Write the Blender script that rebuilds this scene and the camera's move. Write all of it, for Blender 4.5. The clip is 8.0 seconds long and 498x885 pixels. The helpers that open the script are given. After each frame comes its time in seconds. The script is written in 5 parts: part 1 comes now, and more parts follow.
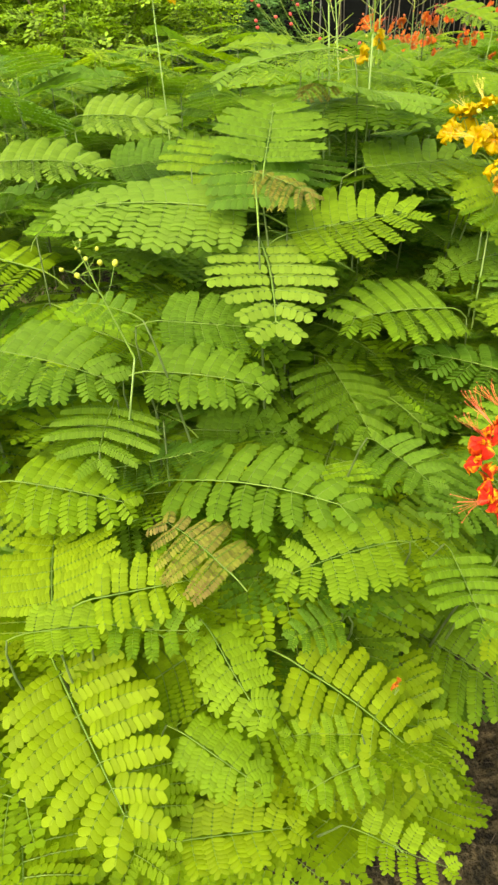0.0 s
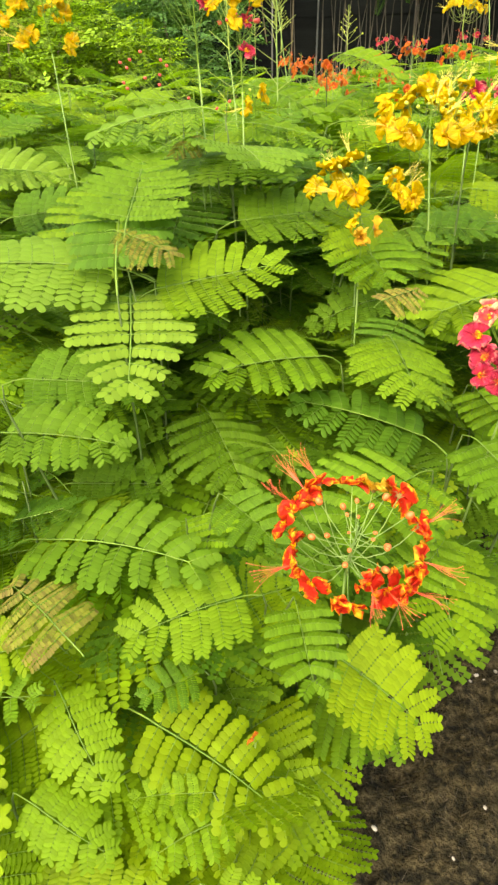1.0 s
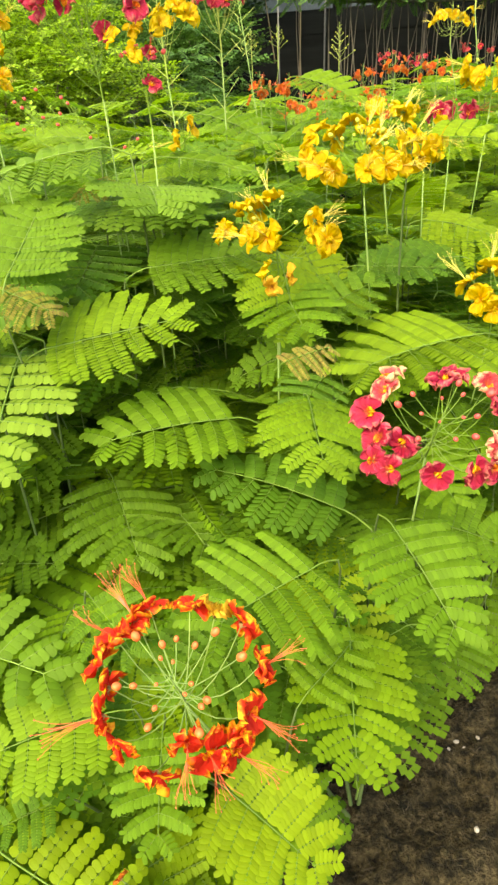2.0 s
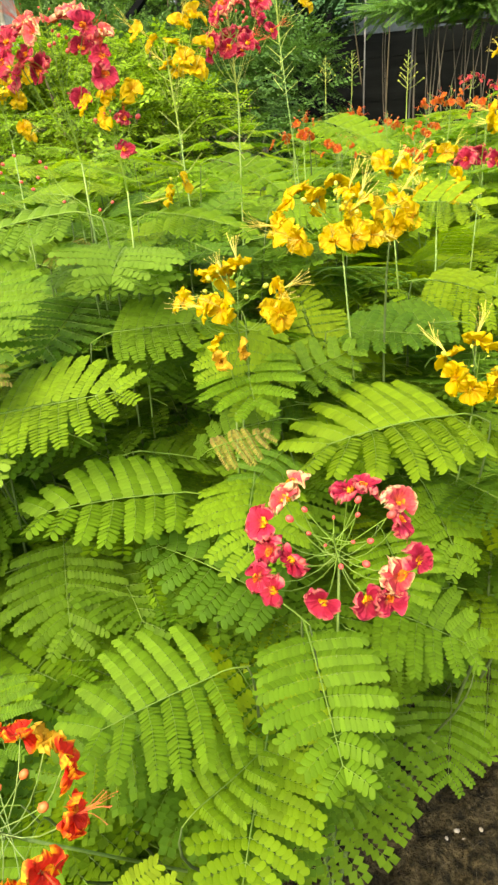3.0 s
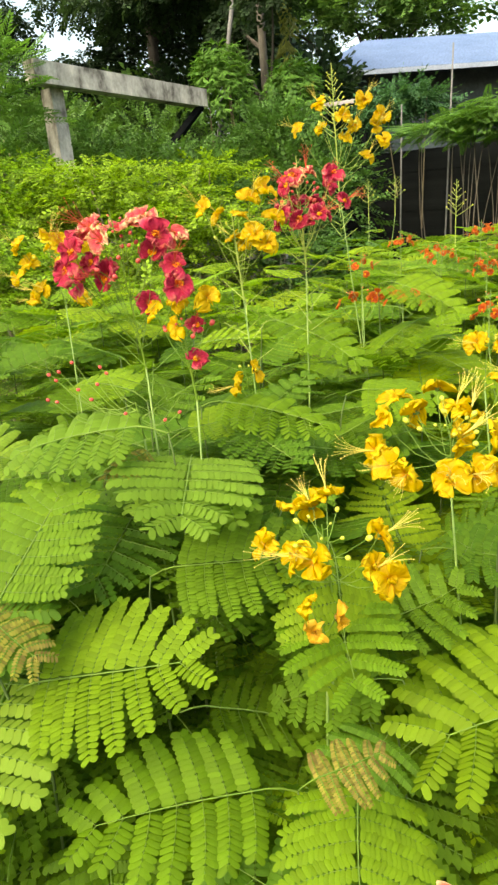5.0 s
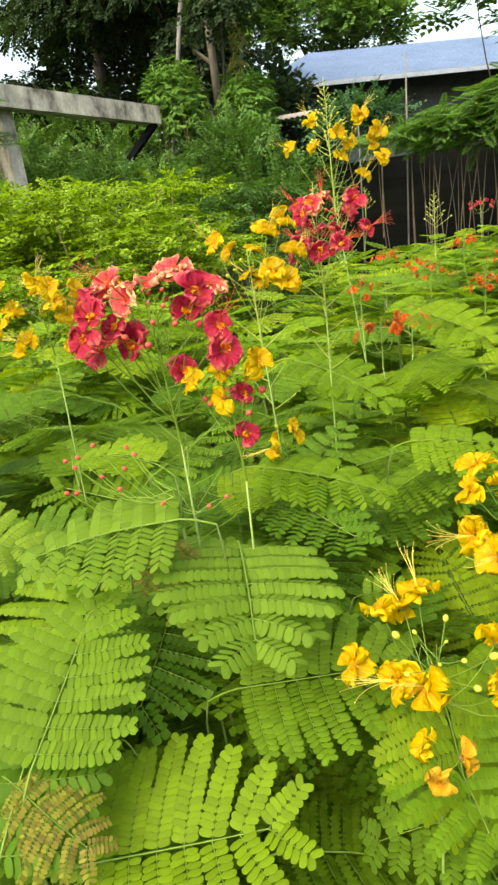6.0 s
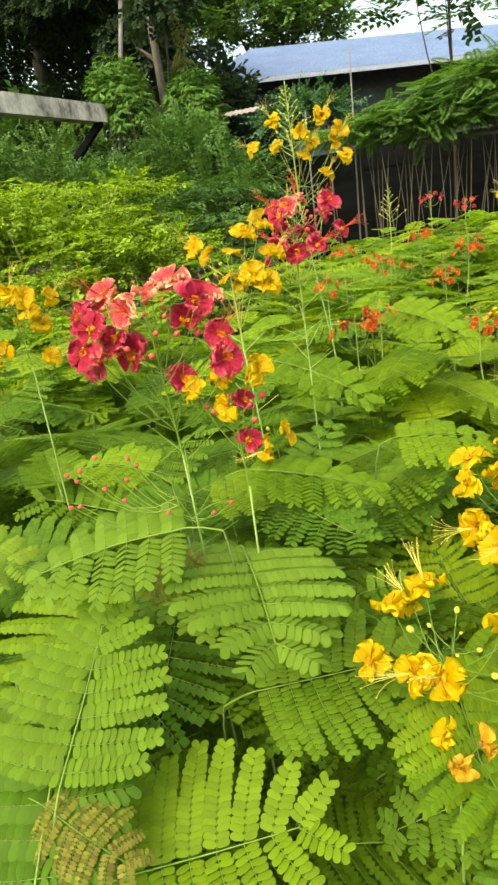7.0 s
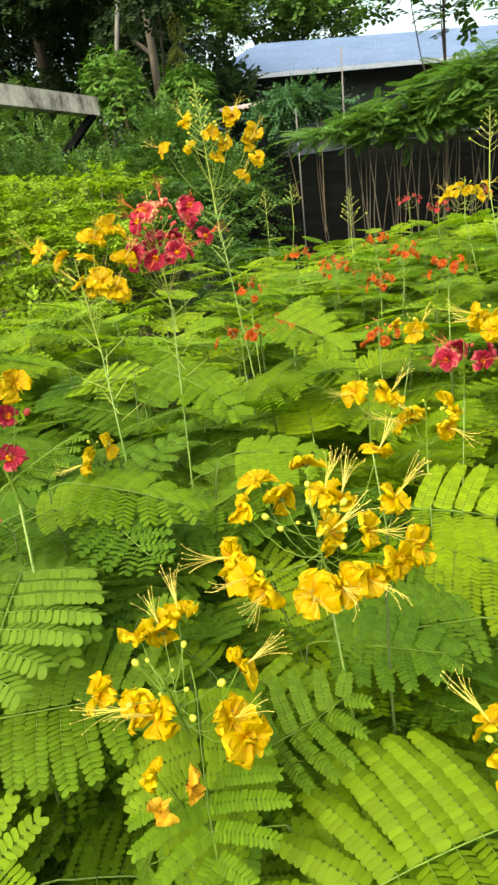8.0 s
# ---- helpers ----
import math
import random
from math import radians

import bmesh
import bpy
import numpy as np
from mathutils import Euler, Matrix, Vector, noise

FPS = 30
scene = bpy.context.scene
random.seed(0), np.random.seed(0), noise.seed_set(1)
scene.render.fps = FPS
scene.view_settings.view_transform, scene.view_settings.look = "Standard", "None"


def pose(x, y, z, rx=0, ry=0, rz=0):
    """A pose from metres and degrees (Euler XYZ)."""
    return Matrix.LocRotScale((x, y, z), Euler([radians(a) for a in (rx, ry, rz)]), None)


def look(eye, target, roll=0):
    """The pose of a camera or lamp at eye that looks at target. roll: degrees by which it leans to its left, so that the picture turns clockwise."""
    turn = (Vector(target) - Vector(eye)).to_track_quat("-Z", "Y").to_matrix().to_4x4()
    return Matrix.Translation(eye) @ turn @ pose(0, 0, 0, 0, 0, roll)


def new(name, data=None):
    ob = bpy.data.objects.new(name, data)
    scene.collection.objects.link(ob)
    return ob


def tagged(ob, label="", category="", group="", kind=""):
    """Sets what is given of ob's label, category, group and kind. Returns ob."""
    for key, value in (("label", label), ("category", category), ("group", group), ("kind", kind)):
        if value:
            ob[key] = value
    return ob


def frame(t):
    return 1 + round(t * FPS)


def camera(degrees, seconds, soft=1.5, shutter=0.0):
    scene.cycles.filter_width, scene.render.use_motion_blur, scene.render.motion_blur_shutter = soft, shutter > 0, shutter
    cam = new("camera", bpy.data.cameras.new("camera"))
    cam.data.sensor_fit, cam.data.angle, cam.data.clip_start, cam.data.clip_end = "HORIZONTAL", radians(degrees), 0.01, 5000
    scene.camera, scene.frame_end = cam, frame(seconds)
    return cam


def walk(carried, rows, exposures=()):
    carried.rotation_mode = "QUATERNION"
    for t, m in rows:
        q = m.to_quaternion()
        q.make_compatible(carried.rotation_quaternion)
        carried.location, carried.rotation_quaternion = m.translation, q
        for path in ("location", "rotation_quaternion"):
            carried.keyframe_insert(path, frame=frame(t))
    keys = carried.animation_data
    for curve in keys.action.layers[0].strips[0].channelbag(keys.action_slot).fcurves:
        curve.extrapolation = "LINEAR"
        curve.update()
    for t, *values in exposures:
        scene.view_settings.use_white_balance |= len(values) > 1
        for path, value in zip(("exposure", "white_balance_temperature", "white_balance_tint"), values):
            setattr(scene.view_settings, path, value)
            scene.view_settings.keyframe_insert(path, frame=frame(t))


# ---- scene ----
import functools

cam = camera(42.9, 8.0, soft=2.6)
PATH = [
    (0, (0.502, -0.901, 1.396), (0.263, 0.799, 0.369), -1.0),
    (0.5, (0.596, -0.891, 1.42), (0.326, 0.827, 0.433), -0.6),
    (1, (0.674, -0.867, 1.443), (0.49, 0.869, 0.466), -1.7),
    (1.5, (0.774, -0.771, 1.453), (0.622, 0.975, 0.488), -1.0),
    (1.7, (0.806, -0.735, 1.453), (0.602, 1.01, 0.497), -2.2),
    (2.8, (0.986, -0.642, 1.511), (0.547, 1.09, 0.613), -3.9),
    (3, (1.032, -0.592, 1.516), (0.5, 1.119, 0.628), -4.3),
    (3.5, (1.094, -0.536, 1.538), (0.484, 1.177, 0.704), -4.6),
    (4, (1.1, -0.529, 1.567), (0.478, 1.205, 0.788), -5.0),
    (4.5, (1.026, -0.486, 1.614), (0.344, 1.252, 0.895), -4.8),
    (5, (0.903, -0.384, 1.663), (0.267, 1.4, 1.021), -4.7),
    (5.2, (0.852, -0.343, 1.675), (0.234, 1.454, 1.05), -5.5),
    (6.3, (0.734, -0.252, 1.728), (0.256, 1.589, 1.108), -7.2),
    (6.5, (0.723, -0.256, 1.735), (0.283, 1.596, 1.121), -7.3),
    (7, (0.702, -0.271, 1.732), (0.299, 1.578, 1.084), -8.6),
    (7.5, (0.791, -0.257, 1.725), (0.439, 1.59, 1.045), -7.9),
    (8, (0.967, -0.19, 1.715), (0.54, 1.65, 1.058), -7.2),
]
walk(cam, [(t, look(eye, target, roll)) for t, eye, target, roll in PATH], [(0.0, 1.96, 7600, 6), (1.5, 2.15, 7600, 6), (3.5, 2.15, 7600, 7), (5.0, 1.92, 7600, 6), (6.5, 1.77, 7700, 5), (8.0, 1.8, 7600, 3)])

# ---- world and sun ----
SUN_EL, SUN_ROT = radians(52), radians(200)
world = bpy.data.worlds.new("sky")
scene.world = world
world.use_nodes = True
wn = world.node_tree.nodes
sky = wn.new("ShaderNodeTexSky")
sky.sky_type, sky.sun_disc = "NISHITA", False
sky.sun_elevation, sky.sun_rotation = SUN_EL, SUN_ROT
sky.air_density, sky.dust_density, sky.ozone_density = 1.4, 6.0, 0.6
world.node_tree.links.new(sky.outputs["Color"], wn["Background"].inputs["Color"])
wn["Background"].inputs["Strength"].default_value = 0.15
sun = new("sun", bpy.data.lights.new("sun", "SUN"))
sun.data.energy, sun.data.angle, sun.data.color = 0.5, radians(70), (1.0, 0.95, 0.84)
sun_way = Vector((math.sin(SUN_ROT) * math.cos(SUN_EL), math.cos(SUN_ROT) * math.cos(SUN_EL), math.sin(SUN_EL)))
sun.matrix_world = look(sun_way * 50, (0, 0, 0))


# ---- materials ----
def material(name, rough=0.6, metallic=0.0, specular=0.4):
    m = bpy.data.materials.new(name)
    m.use_nodes = True
    b = m.node_tree.nodes["Principled BSDF"]
    b.inputs["Roughness"].default_value = rough
    b.inputs["Metallic"].default_value = metallic
    b.inputs["Specular IOR Level"].default_value = specular
    return m, m.node_tree.nodes, m.node_tree.links, b


def ramp(nodes, stops):
    r = nodes.new("ShaderNodeValToRGB")
    while len(r.color_ramp.elements) < len(stops):
        r.color_ramp.elements.new(0.5)
    for e, (p, c) in zip(r.color_ramp.elements, stops):
        e.position, e.color = p, (*c, 1)
    return r


def noise_node(nodes, links, scale, detail=4, rough=0.6, stretch=(1, 1, 1)):
    co, mp, n = nodes.new("ShaderNodeTexCoord"), nodes.new("ShaderNodeMapping"), nodes.new("ShaderNodeTexNoise")
    mp.inputs["Scale"].default_value = stretch
    n.inputs["Scale"].default_value, n.inputs["Detail"].default_value, n.inputs["Roughness"].default_value = scale, detail, rough
    links.new(co.outputs["Object"], mp.inputs["Vector"])
    links.new(mp.outputs["Vector"], n.inputs["Vector"])
    return n


def mix_colour(nodes, links, a, b, fac, mode="MIX"):
    mx = nodes.new("ShaderNodeMix")
    mx.data_type, mx.blend_type = "RGBA", mode
    for socket, v in ((mx.inputs[6], a), (mx.inputs[7], b), (mx.inputs[0], fac)):
        if isinstance(v, (int, float)):
            socket.default_value = v
        elif isinstance(v, tuple):
            socket.default_value = (*v, 1)
        else:
            links.new(v, socket)
    return mx.outputs[2]


def add_bump(nodes, links, b, height, strength, distance=0.01):
    bp = nodes.new("ShaderNodeBump")
    bp.inputs["Strength"].default_value, bp.inputs["Distance"].default_value = strength, distance
    links.new(height, bp.inputs["Height"])
    links.new(bp.outputs["Normal"], b.inputs["Normal"])


def surface(name, stops, scale, rough=0.7, bump=0.3, fine=40, distance=0.01, stretch=(1, 1, 1), metallic=0.0, grime=0.25, specular=0.4):
    """A worn solid surface: broad stains from one noise, grain and relief from a finer one."""
    m, nodes, links, b = material(name, rough, metallic, specular)
    n1, n2 = noise_node(nodes, links, scale, 5, 0.6, stretch), noise_node(nodes, links, fine, 4, 0.65, stretch)
    r = ramp(nodes, stops)
    links.new(n1.outputs["Fac"], r.inputs["Fac"])
    g = ramp(nodes, [(0.3, (1 - grime,) * 3), (0.7, (1 + grime * 0.3,) * 3)])
    links.new(n2.outputs["Fac"], g.inputs["Fac"])
    links.new(mix_colour(nodes, links, r.outputs["Color"], g.outputs["Color"], 1.0, "MULTIPLY"), b.inputs["Base Color"])
    add_bump(nodes, links, b, n2.outputs["Fac"], bump, distance)
    return m


def foliage_material(name, stops, rough=0.58, translucent=0.42, island=0.3, blotch=(0.3, 0.24, 0.06), blotch_at=(0.7, 0.82), trans_gain=1.4, specular=0.13):
    """Thin leaves: a tone for each plant part, a smaller change for each leaflet, dry blotches, and light through the blade."""
    m, nodes, links, b = material(name, rough, 0.0, specular)
    info, geo = nodes.new("ShaderNodeObjectInfo"), nodes.new("ShaderNodeNewGeometry")
    r = ramp(nodes, stops)
    links.new(info.outputs["Random"], r.inputs["Fac"])
    tone = ramp(nodes, [(0.0, (1 - island,) * 3), (1.0, (1 + island * 0.5,) * 3)])
    links.new(geo.outputs["Random Per Island"], tone.inputs["Fac"])
    c = mix_colour(nodes, links, r.outputs["Color"], tone.outputs["Color"], 1.0, "MULTIPLY")
    n = noise_node(nodes, links, 9, 3)
    f = ramp(nodes, [(blotch_at[0], (0, 0, 0)), (blotch_at[1], (0.75,) * 3)])
    links.new(n.outputs["Fac"], f.inputs["Fac"])
    c = mix_colour(nodes, links, c, blotch, f.outputs["Color"])
    links.new(c, b.inputs["Base Color"])
    tr, sh = nodes.new("ShaderNodeBsdfTranslucent"), nodes.new("ShaderNodeMixShader")
    links.new(mix_colour(nodes, links, c, (trans_gain, trans_gain * 1.05, trans_gain * 0.5), 1.0, "MULTIPLY"), tr.inputs["Color"])
    sh.inputs["Fac"].default_value = translucent
    links.new(b.outputs["BSDF"], sh.inputs[1])
    links.new(tr.outputs["BSDF"], sh.inputs[2])
    links.new(sh.outputs["Shader"], nodes["Material Output"].inputs["Surface"])
    fine = noise_node(nodes, links, 300, 2)
    add_bump(nodes, links, b, fine.outputs["Fac"], 0.25, 0.002)
    return m


def petal_material(name, stops, translucent=0.5):
    """Petal tissue: colour runs from the claw (0) to the frilled margin (1)."""
    m, nodes, links, b = material(name, 0.55, 0.0, 0.25)
    at, n, info = nodes.new("ShaderNodeAttribute"), noise_node(nodes, links, 190, 4), nodes.new("ShaderNodeObjectInfo")
    at.attribute_name = "margin"
    ad = nodes.new("ShaderNodeMath")
    ad.operation = "MULTIPLY_ADD"
    ad.inputs[1].default_value = 0.6
    links.new(n.outputs["Fac"], ad.inputs[0])
    links.new(at.outputs["Fac"], ad.inputs[2])
    sub = nodes.new("ShaderNodeMath")
    sub.operation = "MULTIPLY_ADD"
    sub.inputs[1].default_value = 0.12
    links.new(info.outputs["Random"], sub.inputs[0])
    links.new(ad.outputs[0], sub.inputs[2])
    off = nodes.new("ShaderNodeMath")
    off.operation = "SUBTRACT"
    off.inputs[1].default_value = 0.36
    links.new(sub.outputs[0], off.inputs[0])
    r = ramp(nodes, stops)
    links.new(off.outputs[0], r.inputs["Fac"])
    links.new(r.outputs["Color"], b.inputs["Base Color"])
    tr, sh = nodes.new("ShaderNodeBsdfTranslucent"), nodes.new("ShaderNodeMixShader")
    links.new(r.outputs["Color"], tr.inputs["Color"])
    sh.inputs["Fac"].default_value = translucent
    links.new(b.outputs["BSDF"], sh.inputs[1])
    links.new(tr.outputs["BSDF"], sh.inputs[2])
    links.new(sh.outputs["Shader"], nodes["Material Output"].inputs["Surface"])
    add_bump(nodes, links, b, n.outputs["Fac"], 0.4, 0.003)
    return m


LEAF = foliage_material("poinciana_leaf", [(0.0, (0.068, 0.173, 0.010)), (0.5, (0.124, 0.247, 0.010)), (0.9, (0.179, 0.304, 0.011)), (1.0, (0.215, 0.336, 0.012))])
LEAF_FRESH = foliage_material("fresh_leaf", [(0.0, (0.087, 0.184, 0.009)), (0.5, (0.114, 0.216, 0.009)), (1.0, (0.148, 0.243, 0.009))], island=0.2)
# darker green for older leaves, with the shade under the canopy put in
LEAF_MATURE_SHADED = foliage_material("mature_shaded_leaf", [(0.0, (0.064, 0.15, 0.011)), (1.0, (0.108, 0.203, 0.012))], island=0.2)
# lighter copy of the leaf, with sunlight on the back plants in its colour
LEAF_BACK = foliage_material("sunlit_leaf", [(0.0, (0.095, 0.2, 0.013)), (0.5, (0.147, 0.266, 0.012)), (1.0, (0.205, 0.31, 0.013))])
LEAF_LIME = foliage_material("lime_leaf", [(0.0, (0.109, 0.209, 0.007)), (0.5, (0.141, 0.243, 0.007)), (1.0, (0.175, 0.267, 0.008))], island=0.2)
LEAF_PALE = foliage_material("pale_leaf", [(0.0, (0.109, 0.205, 0.019)), (0.5, (0.128, 0.228, 0.021)), (1.0, (0.150, 0.250, 0.023))], island=0.15)
LEAF_OLD = foliage_material("old_leaf", [(0.0, (0.16, 0.2, 0.022)), (1.0, (0.21, 0.19, 0.035))], island=0.5, blotch_at=(0.44, 0.72), blotch=(0.19, 0.125, 0.05))
STEM = surface("green_stem", [(0.3, (0.10, 0.20, 0.04)), (0.7, (0.2, 0.3, 0.07))], 8, 0.55, 0.2, 90, 0.002)
LEAF_STALK = surface("leaf_stalk", [(0.3, (0.095, 0.19, 0.018)), (0.7, (0.145, 0.25, 0.025))], 8, 0.6, 0.1, 90, 0.002)
YOUNG_STEM = surface("young_flower_stalk", [(0.3, (0.24, 0.36, 0.07)), (0.7, (0.36, 0.42, 0.1))], 8, 0.55, 0.1, 90, 0.002)
SHOOT = surface("shoot_bark", [(0.3, (0.045, 0.08, 0.018)), (0.7, (0.09, 0.15, 0.035))], 8, 0.7, 0.2, 90, 0.002)
WOOD_STEM = surface("woody_stem", [(0.3, (0.10, 0.08, 0.05)), (0.7, (0.2, 0.17, 0.1))], 12, 0.8, 0.5, 120, 0.003)
RED_STALK = surface("reddish_stalk", [(0.3, (0.3, 0.25, 0.08)), (0.7, (0.42, 0.2, 0.09))], 14, 0.55, 0.2, 90, 0.002)
PETAL = {
    "orange": petal_material("orange_petal", [(0.0, (0.62, 0.02, 0.012)), (0.66, (0.62, 0.032, 0.012)), (0.86, (0.74, 0.12, 0.012)), (1.0, (0.82, 0.42, 0.02))]),
    "pink": petal_material("pink_petal", [(0.0, (0.5, 0.14, 0.03)), (0.2, (0.3, 0.010, 0.027)), (0.5, (0.43, 0.017, 0.063)), (0.8, (0.52, 0.042, 0.1)), (1.0, (0.66, 0.2, 0.16))]),
    "yellow": petal_material("yellow_petal", [(0.0, (0.6, 0.25, 0.005)), (0.35, (0.57, 0.38, 0.005)), (1.0, (0.63, 0.48, 0.009))]),
    "cream": petal_material("cream_edged_petal", [(0.0, (0.6, 0.12, 0.03)), (0.35, (0.5, 0.04, 0.07)), (0.62, (0.62, 0.12, 0.12)), (0.8, (0.72, 0.26, 0.18)), (0.95, (0.84, 0.62, 0.32))]),
    "tangerine": petal_material("tangerine_petal", [(0.0, (0.42, 0.05, 0.010)), (0.5, (0.54, 0.1, 0.012)), (1.0, (0.6, 0.2, 0.025))]),
    "standard": petal_material("small_upper_petal", [(0.0, (0.6, 0.05, 0.012)), (0.6, (0.8, 0.22, 0.012)), (1.0, (0.9, 0.5, 0.015))]),
    "withered": petal_material("withered_petal", [(0.0, (0.5, 0.2, 0.02)), (0.5, (0.72, 0.42, 0.02)), (1.0, (0.62, 0.4, 0.04))]),
}
FILAMENT = {
    "orange": surface("red_filament", [(0.3, (0.55, 0.05, 0.02)), (0.7, (0.65, 0.14, 0.06))], 20, 0.5, 0, 60),
    "yellow": surface("yellow_filament", [(0.3, (0.6, 0.5, 0.06)), (0.7, (0.7, 0.62, 0.16))], 20, 0.5, 0, 60),
}
BUD = {
    "orange": surface("orange_bud", [(0.35, (0.5, 0.08, 0.025)), (0.65, (0.56, 0.22, 0.04))], 30, 0.45, 0.1, 200, 0.001),
    "pink": surface("pink_bud", [(0.35, (0.48, 0.045, 0.045)), (0.65, (0.56, 0.1, 0.065))], 30, 0.45, 0.1, 200, 0.001),
    "yellow": surface("yellow_bud", [(0.35, (0.32, 0.42, 0.04)), (0.65, (0.56, 0.5, 0.05))], 30, 0.45, 0.1, 200, 0.001),
}
SOIL = surface("soil", [(0.38, (0.012, 0.011, 0.006)), (0.48, (0.047, 0.04, 0.019)), (0.6, (0.105, 0.086, 0.042))], 30, 0.95, 1.0, 110, 0.04, grime=0.75, specular=0.15)
CRUMB = surface("soil_crumb", [(0.35, (0.010, 0.009, 0.005)), (0.55, (0.035, 0.03, 0.014)), (0.75, (0.1, 0.085, 0.05))], 45, 0.95, 0.8, 150, 0.01, grime=0.5, specular=0.1)
CONCRETE = surface("weathered_concrete", [(0.36, (0.11, 0.1, 0.085)), (0.47, (0.34, 0.33, 0.29)), (0.64, (0.56, 0.54, 0.48))], 5.5, 0.9, 0.5, 35, 0.01, (1, 1, 0.6))
ROOF = surface("blue_grey_metal", [(0.3, (0.085, 0.14, 0.255)), (0.7, (0.125, 0.19, 0.33))], 1.2, 0.6, 0.1, 12, 0.01, metallic=0.0, specular=0.12)
RUST = surface("rusty_tin", [(0.3, (0.25, 0.17, 0.12)), (0.6, (0.4, 0.36, 0.32))], 3, 0.7, 0.2, 20, 0.005)
WALL = surface("dark_wall", [(0.3, (0.06, 0.08, 0.09)), (0.7, (0.1, 0.125, 0.14))], 2, 0.85, 0.3, 14, specular=0.05)
# near-black: the deep shade behind the hedge is put into the board colour
FENCE = surface("shaded_fence_board", [(0.3, (0.004, 0.005, 0.005)), (0.7, (0.008, 0.010, 0.010))], 4, 0.9, 0.5, 40, 0.006, (0.2, 1, 4), specular=0.03)
STICK = surface("grey_stick", [(0.3, (0.06, 0.055, 0.045)), (0.7, (0.14, 0.125, 0.1))], 6, 0.85, 0.4, 60, 0.004)
BARK = surface("bark", [(0.3, (0.028, 0.025, 0.021)), (0.6, (0.062, 0.056, 0.046))], 4, 0.9, 0.8, 25, 0.03, (1, 1, 0.3))
EAVE = surface("pale_eave_metal", [(0.3, (0.22, 0.28, 0.36)), (0.7, (0.3, 0.36, 0.46))], 3, 0.6, 0.1, 30)
PALE_BARK = surface("pale_bark", [(0.3, (0.045, 0.041, 0.034)), (0.6, (0.105, 0.098, 0.08))], 5, 0.9, 0.8, 25, 0.03, (1, 1, 0.3))
POLE = surface("grey_pole", [(0.3, (0.09, 0.095, 0.095)), (0.7, (0.15, 0.155, 0.155))], 5, 0.7, 0.2, 40, 0.004)
DRY_FROND = foliage_material("dry_frond", [(0.0, (0.13, 0.16, 0.035)), (1.0, (0.17, 0.19, 0.045))], island=0.5)
BUSH = foliage_material("bush_leaf", [(0.0, (0.14, 0.26, 0.02)), (1.0, (0.19, 0.31, 0.022))], island=0.7)
# leaf colour darkened to carry the backlit shade of trees and bushes behind
DARK = foliage_material("backlit_tree_leaf", [(0.0, (0.019, 0.040, 0.020)), (1.0, (0.030, 0.059, 0.026))], translucent=0.3, island=0.6)
CREEPER = foliage_material("creeper_leaf", [(0.0, (0.089, 0.209, 0.039)), (1.0, (0.116, 0.254, 0.044))], translucent=0.3, island=0.5)
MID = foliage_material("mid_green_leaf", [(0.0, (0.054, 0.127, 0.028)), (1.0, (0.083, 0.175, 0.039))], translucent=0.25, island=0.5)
FEATHER = foliage_material("feathery_leaf", [(0.0, (0.07, 0.165, 0.036)), (1.0, (0.105, 0.22, 0.044))], translucent=0.35, island=0.4)
SHADY = foliage_material("bluish_shaded_leaf", [(0.0, (0.045, 0.12, 0.05)), (1.0, (0.07, 0.165, 0.065))], translucent=0.25, island=0.4)
STRAW = surface("dry_straw", [(0.3, (0.035, 0.03, 0.017)), (0.7, (0.11, 0.09, 0.055))], 20, 0.9, 0.2, 60)
PEBBLE = surface("pale_pebble", [(0.3, (0.26, 0.25, 0.21)), (0.7, (0.48, 0.46, 0.4))], 20, 0.8, 0.3, 90, 0.002)


# ---- mesh helpers ----
def make_mesh(name, verts, faces, mats, index=None, smooth=False):
    me = bpy.data.meshes.new(name)
    me.from_pydata([tuple(v) for v in verts], [], [tuple(f) for f in faces])
    for m in mats:
        me.materials.append(m)
    if index is not None:
        me.polygons.foreach_set("material_index", np.array(index, dtype=np.int32))
    if smooth:
        me.polygons.foreach_set("use_smooth", np.ones(len(me.polygons), dtype=bool))
    me.update()
    return me


def piece(name, me, parent=None, m=None, label=""):
    ob = new(name, me)
    if parent:
        ob.parent = parent
    if m is not None:
        ob.matrix_basis = m
    if label:
        ob["label"] = label
    return ob


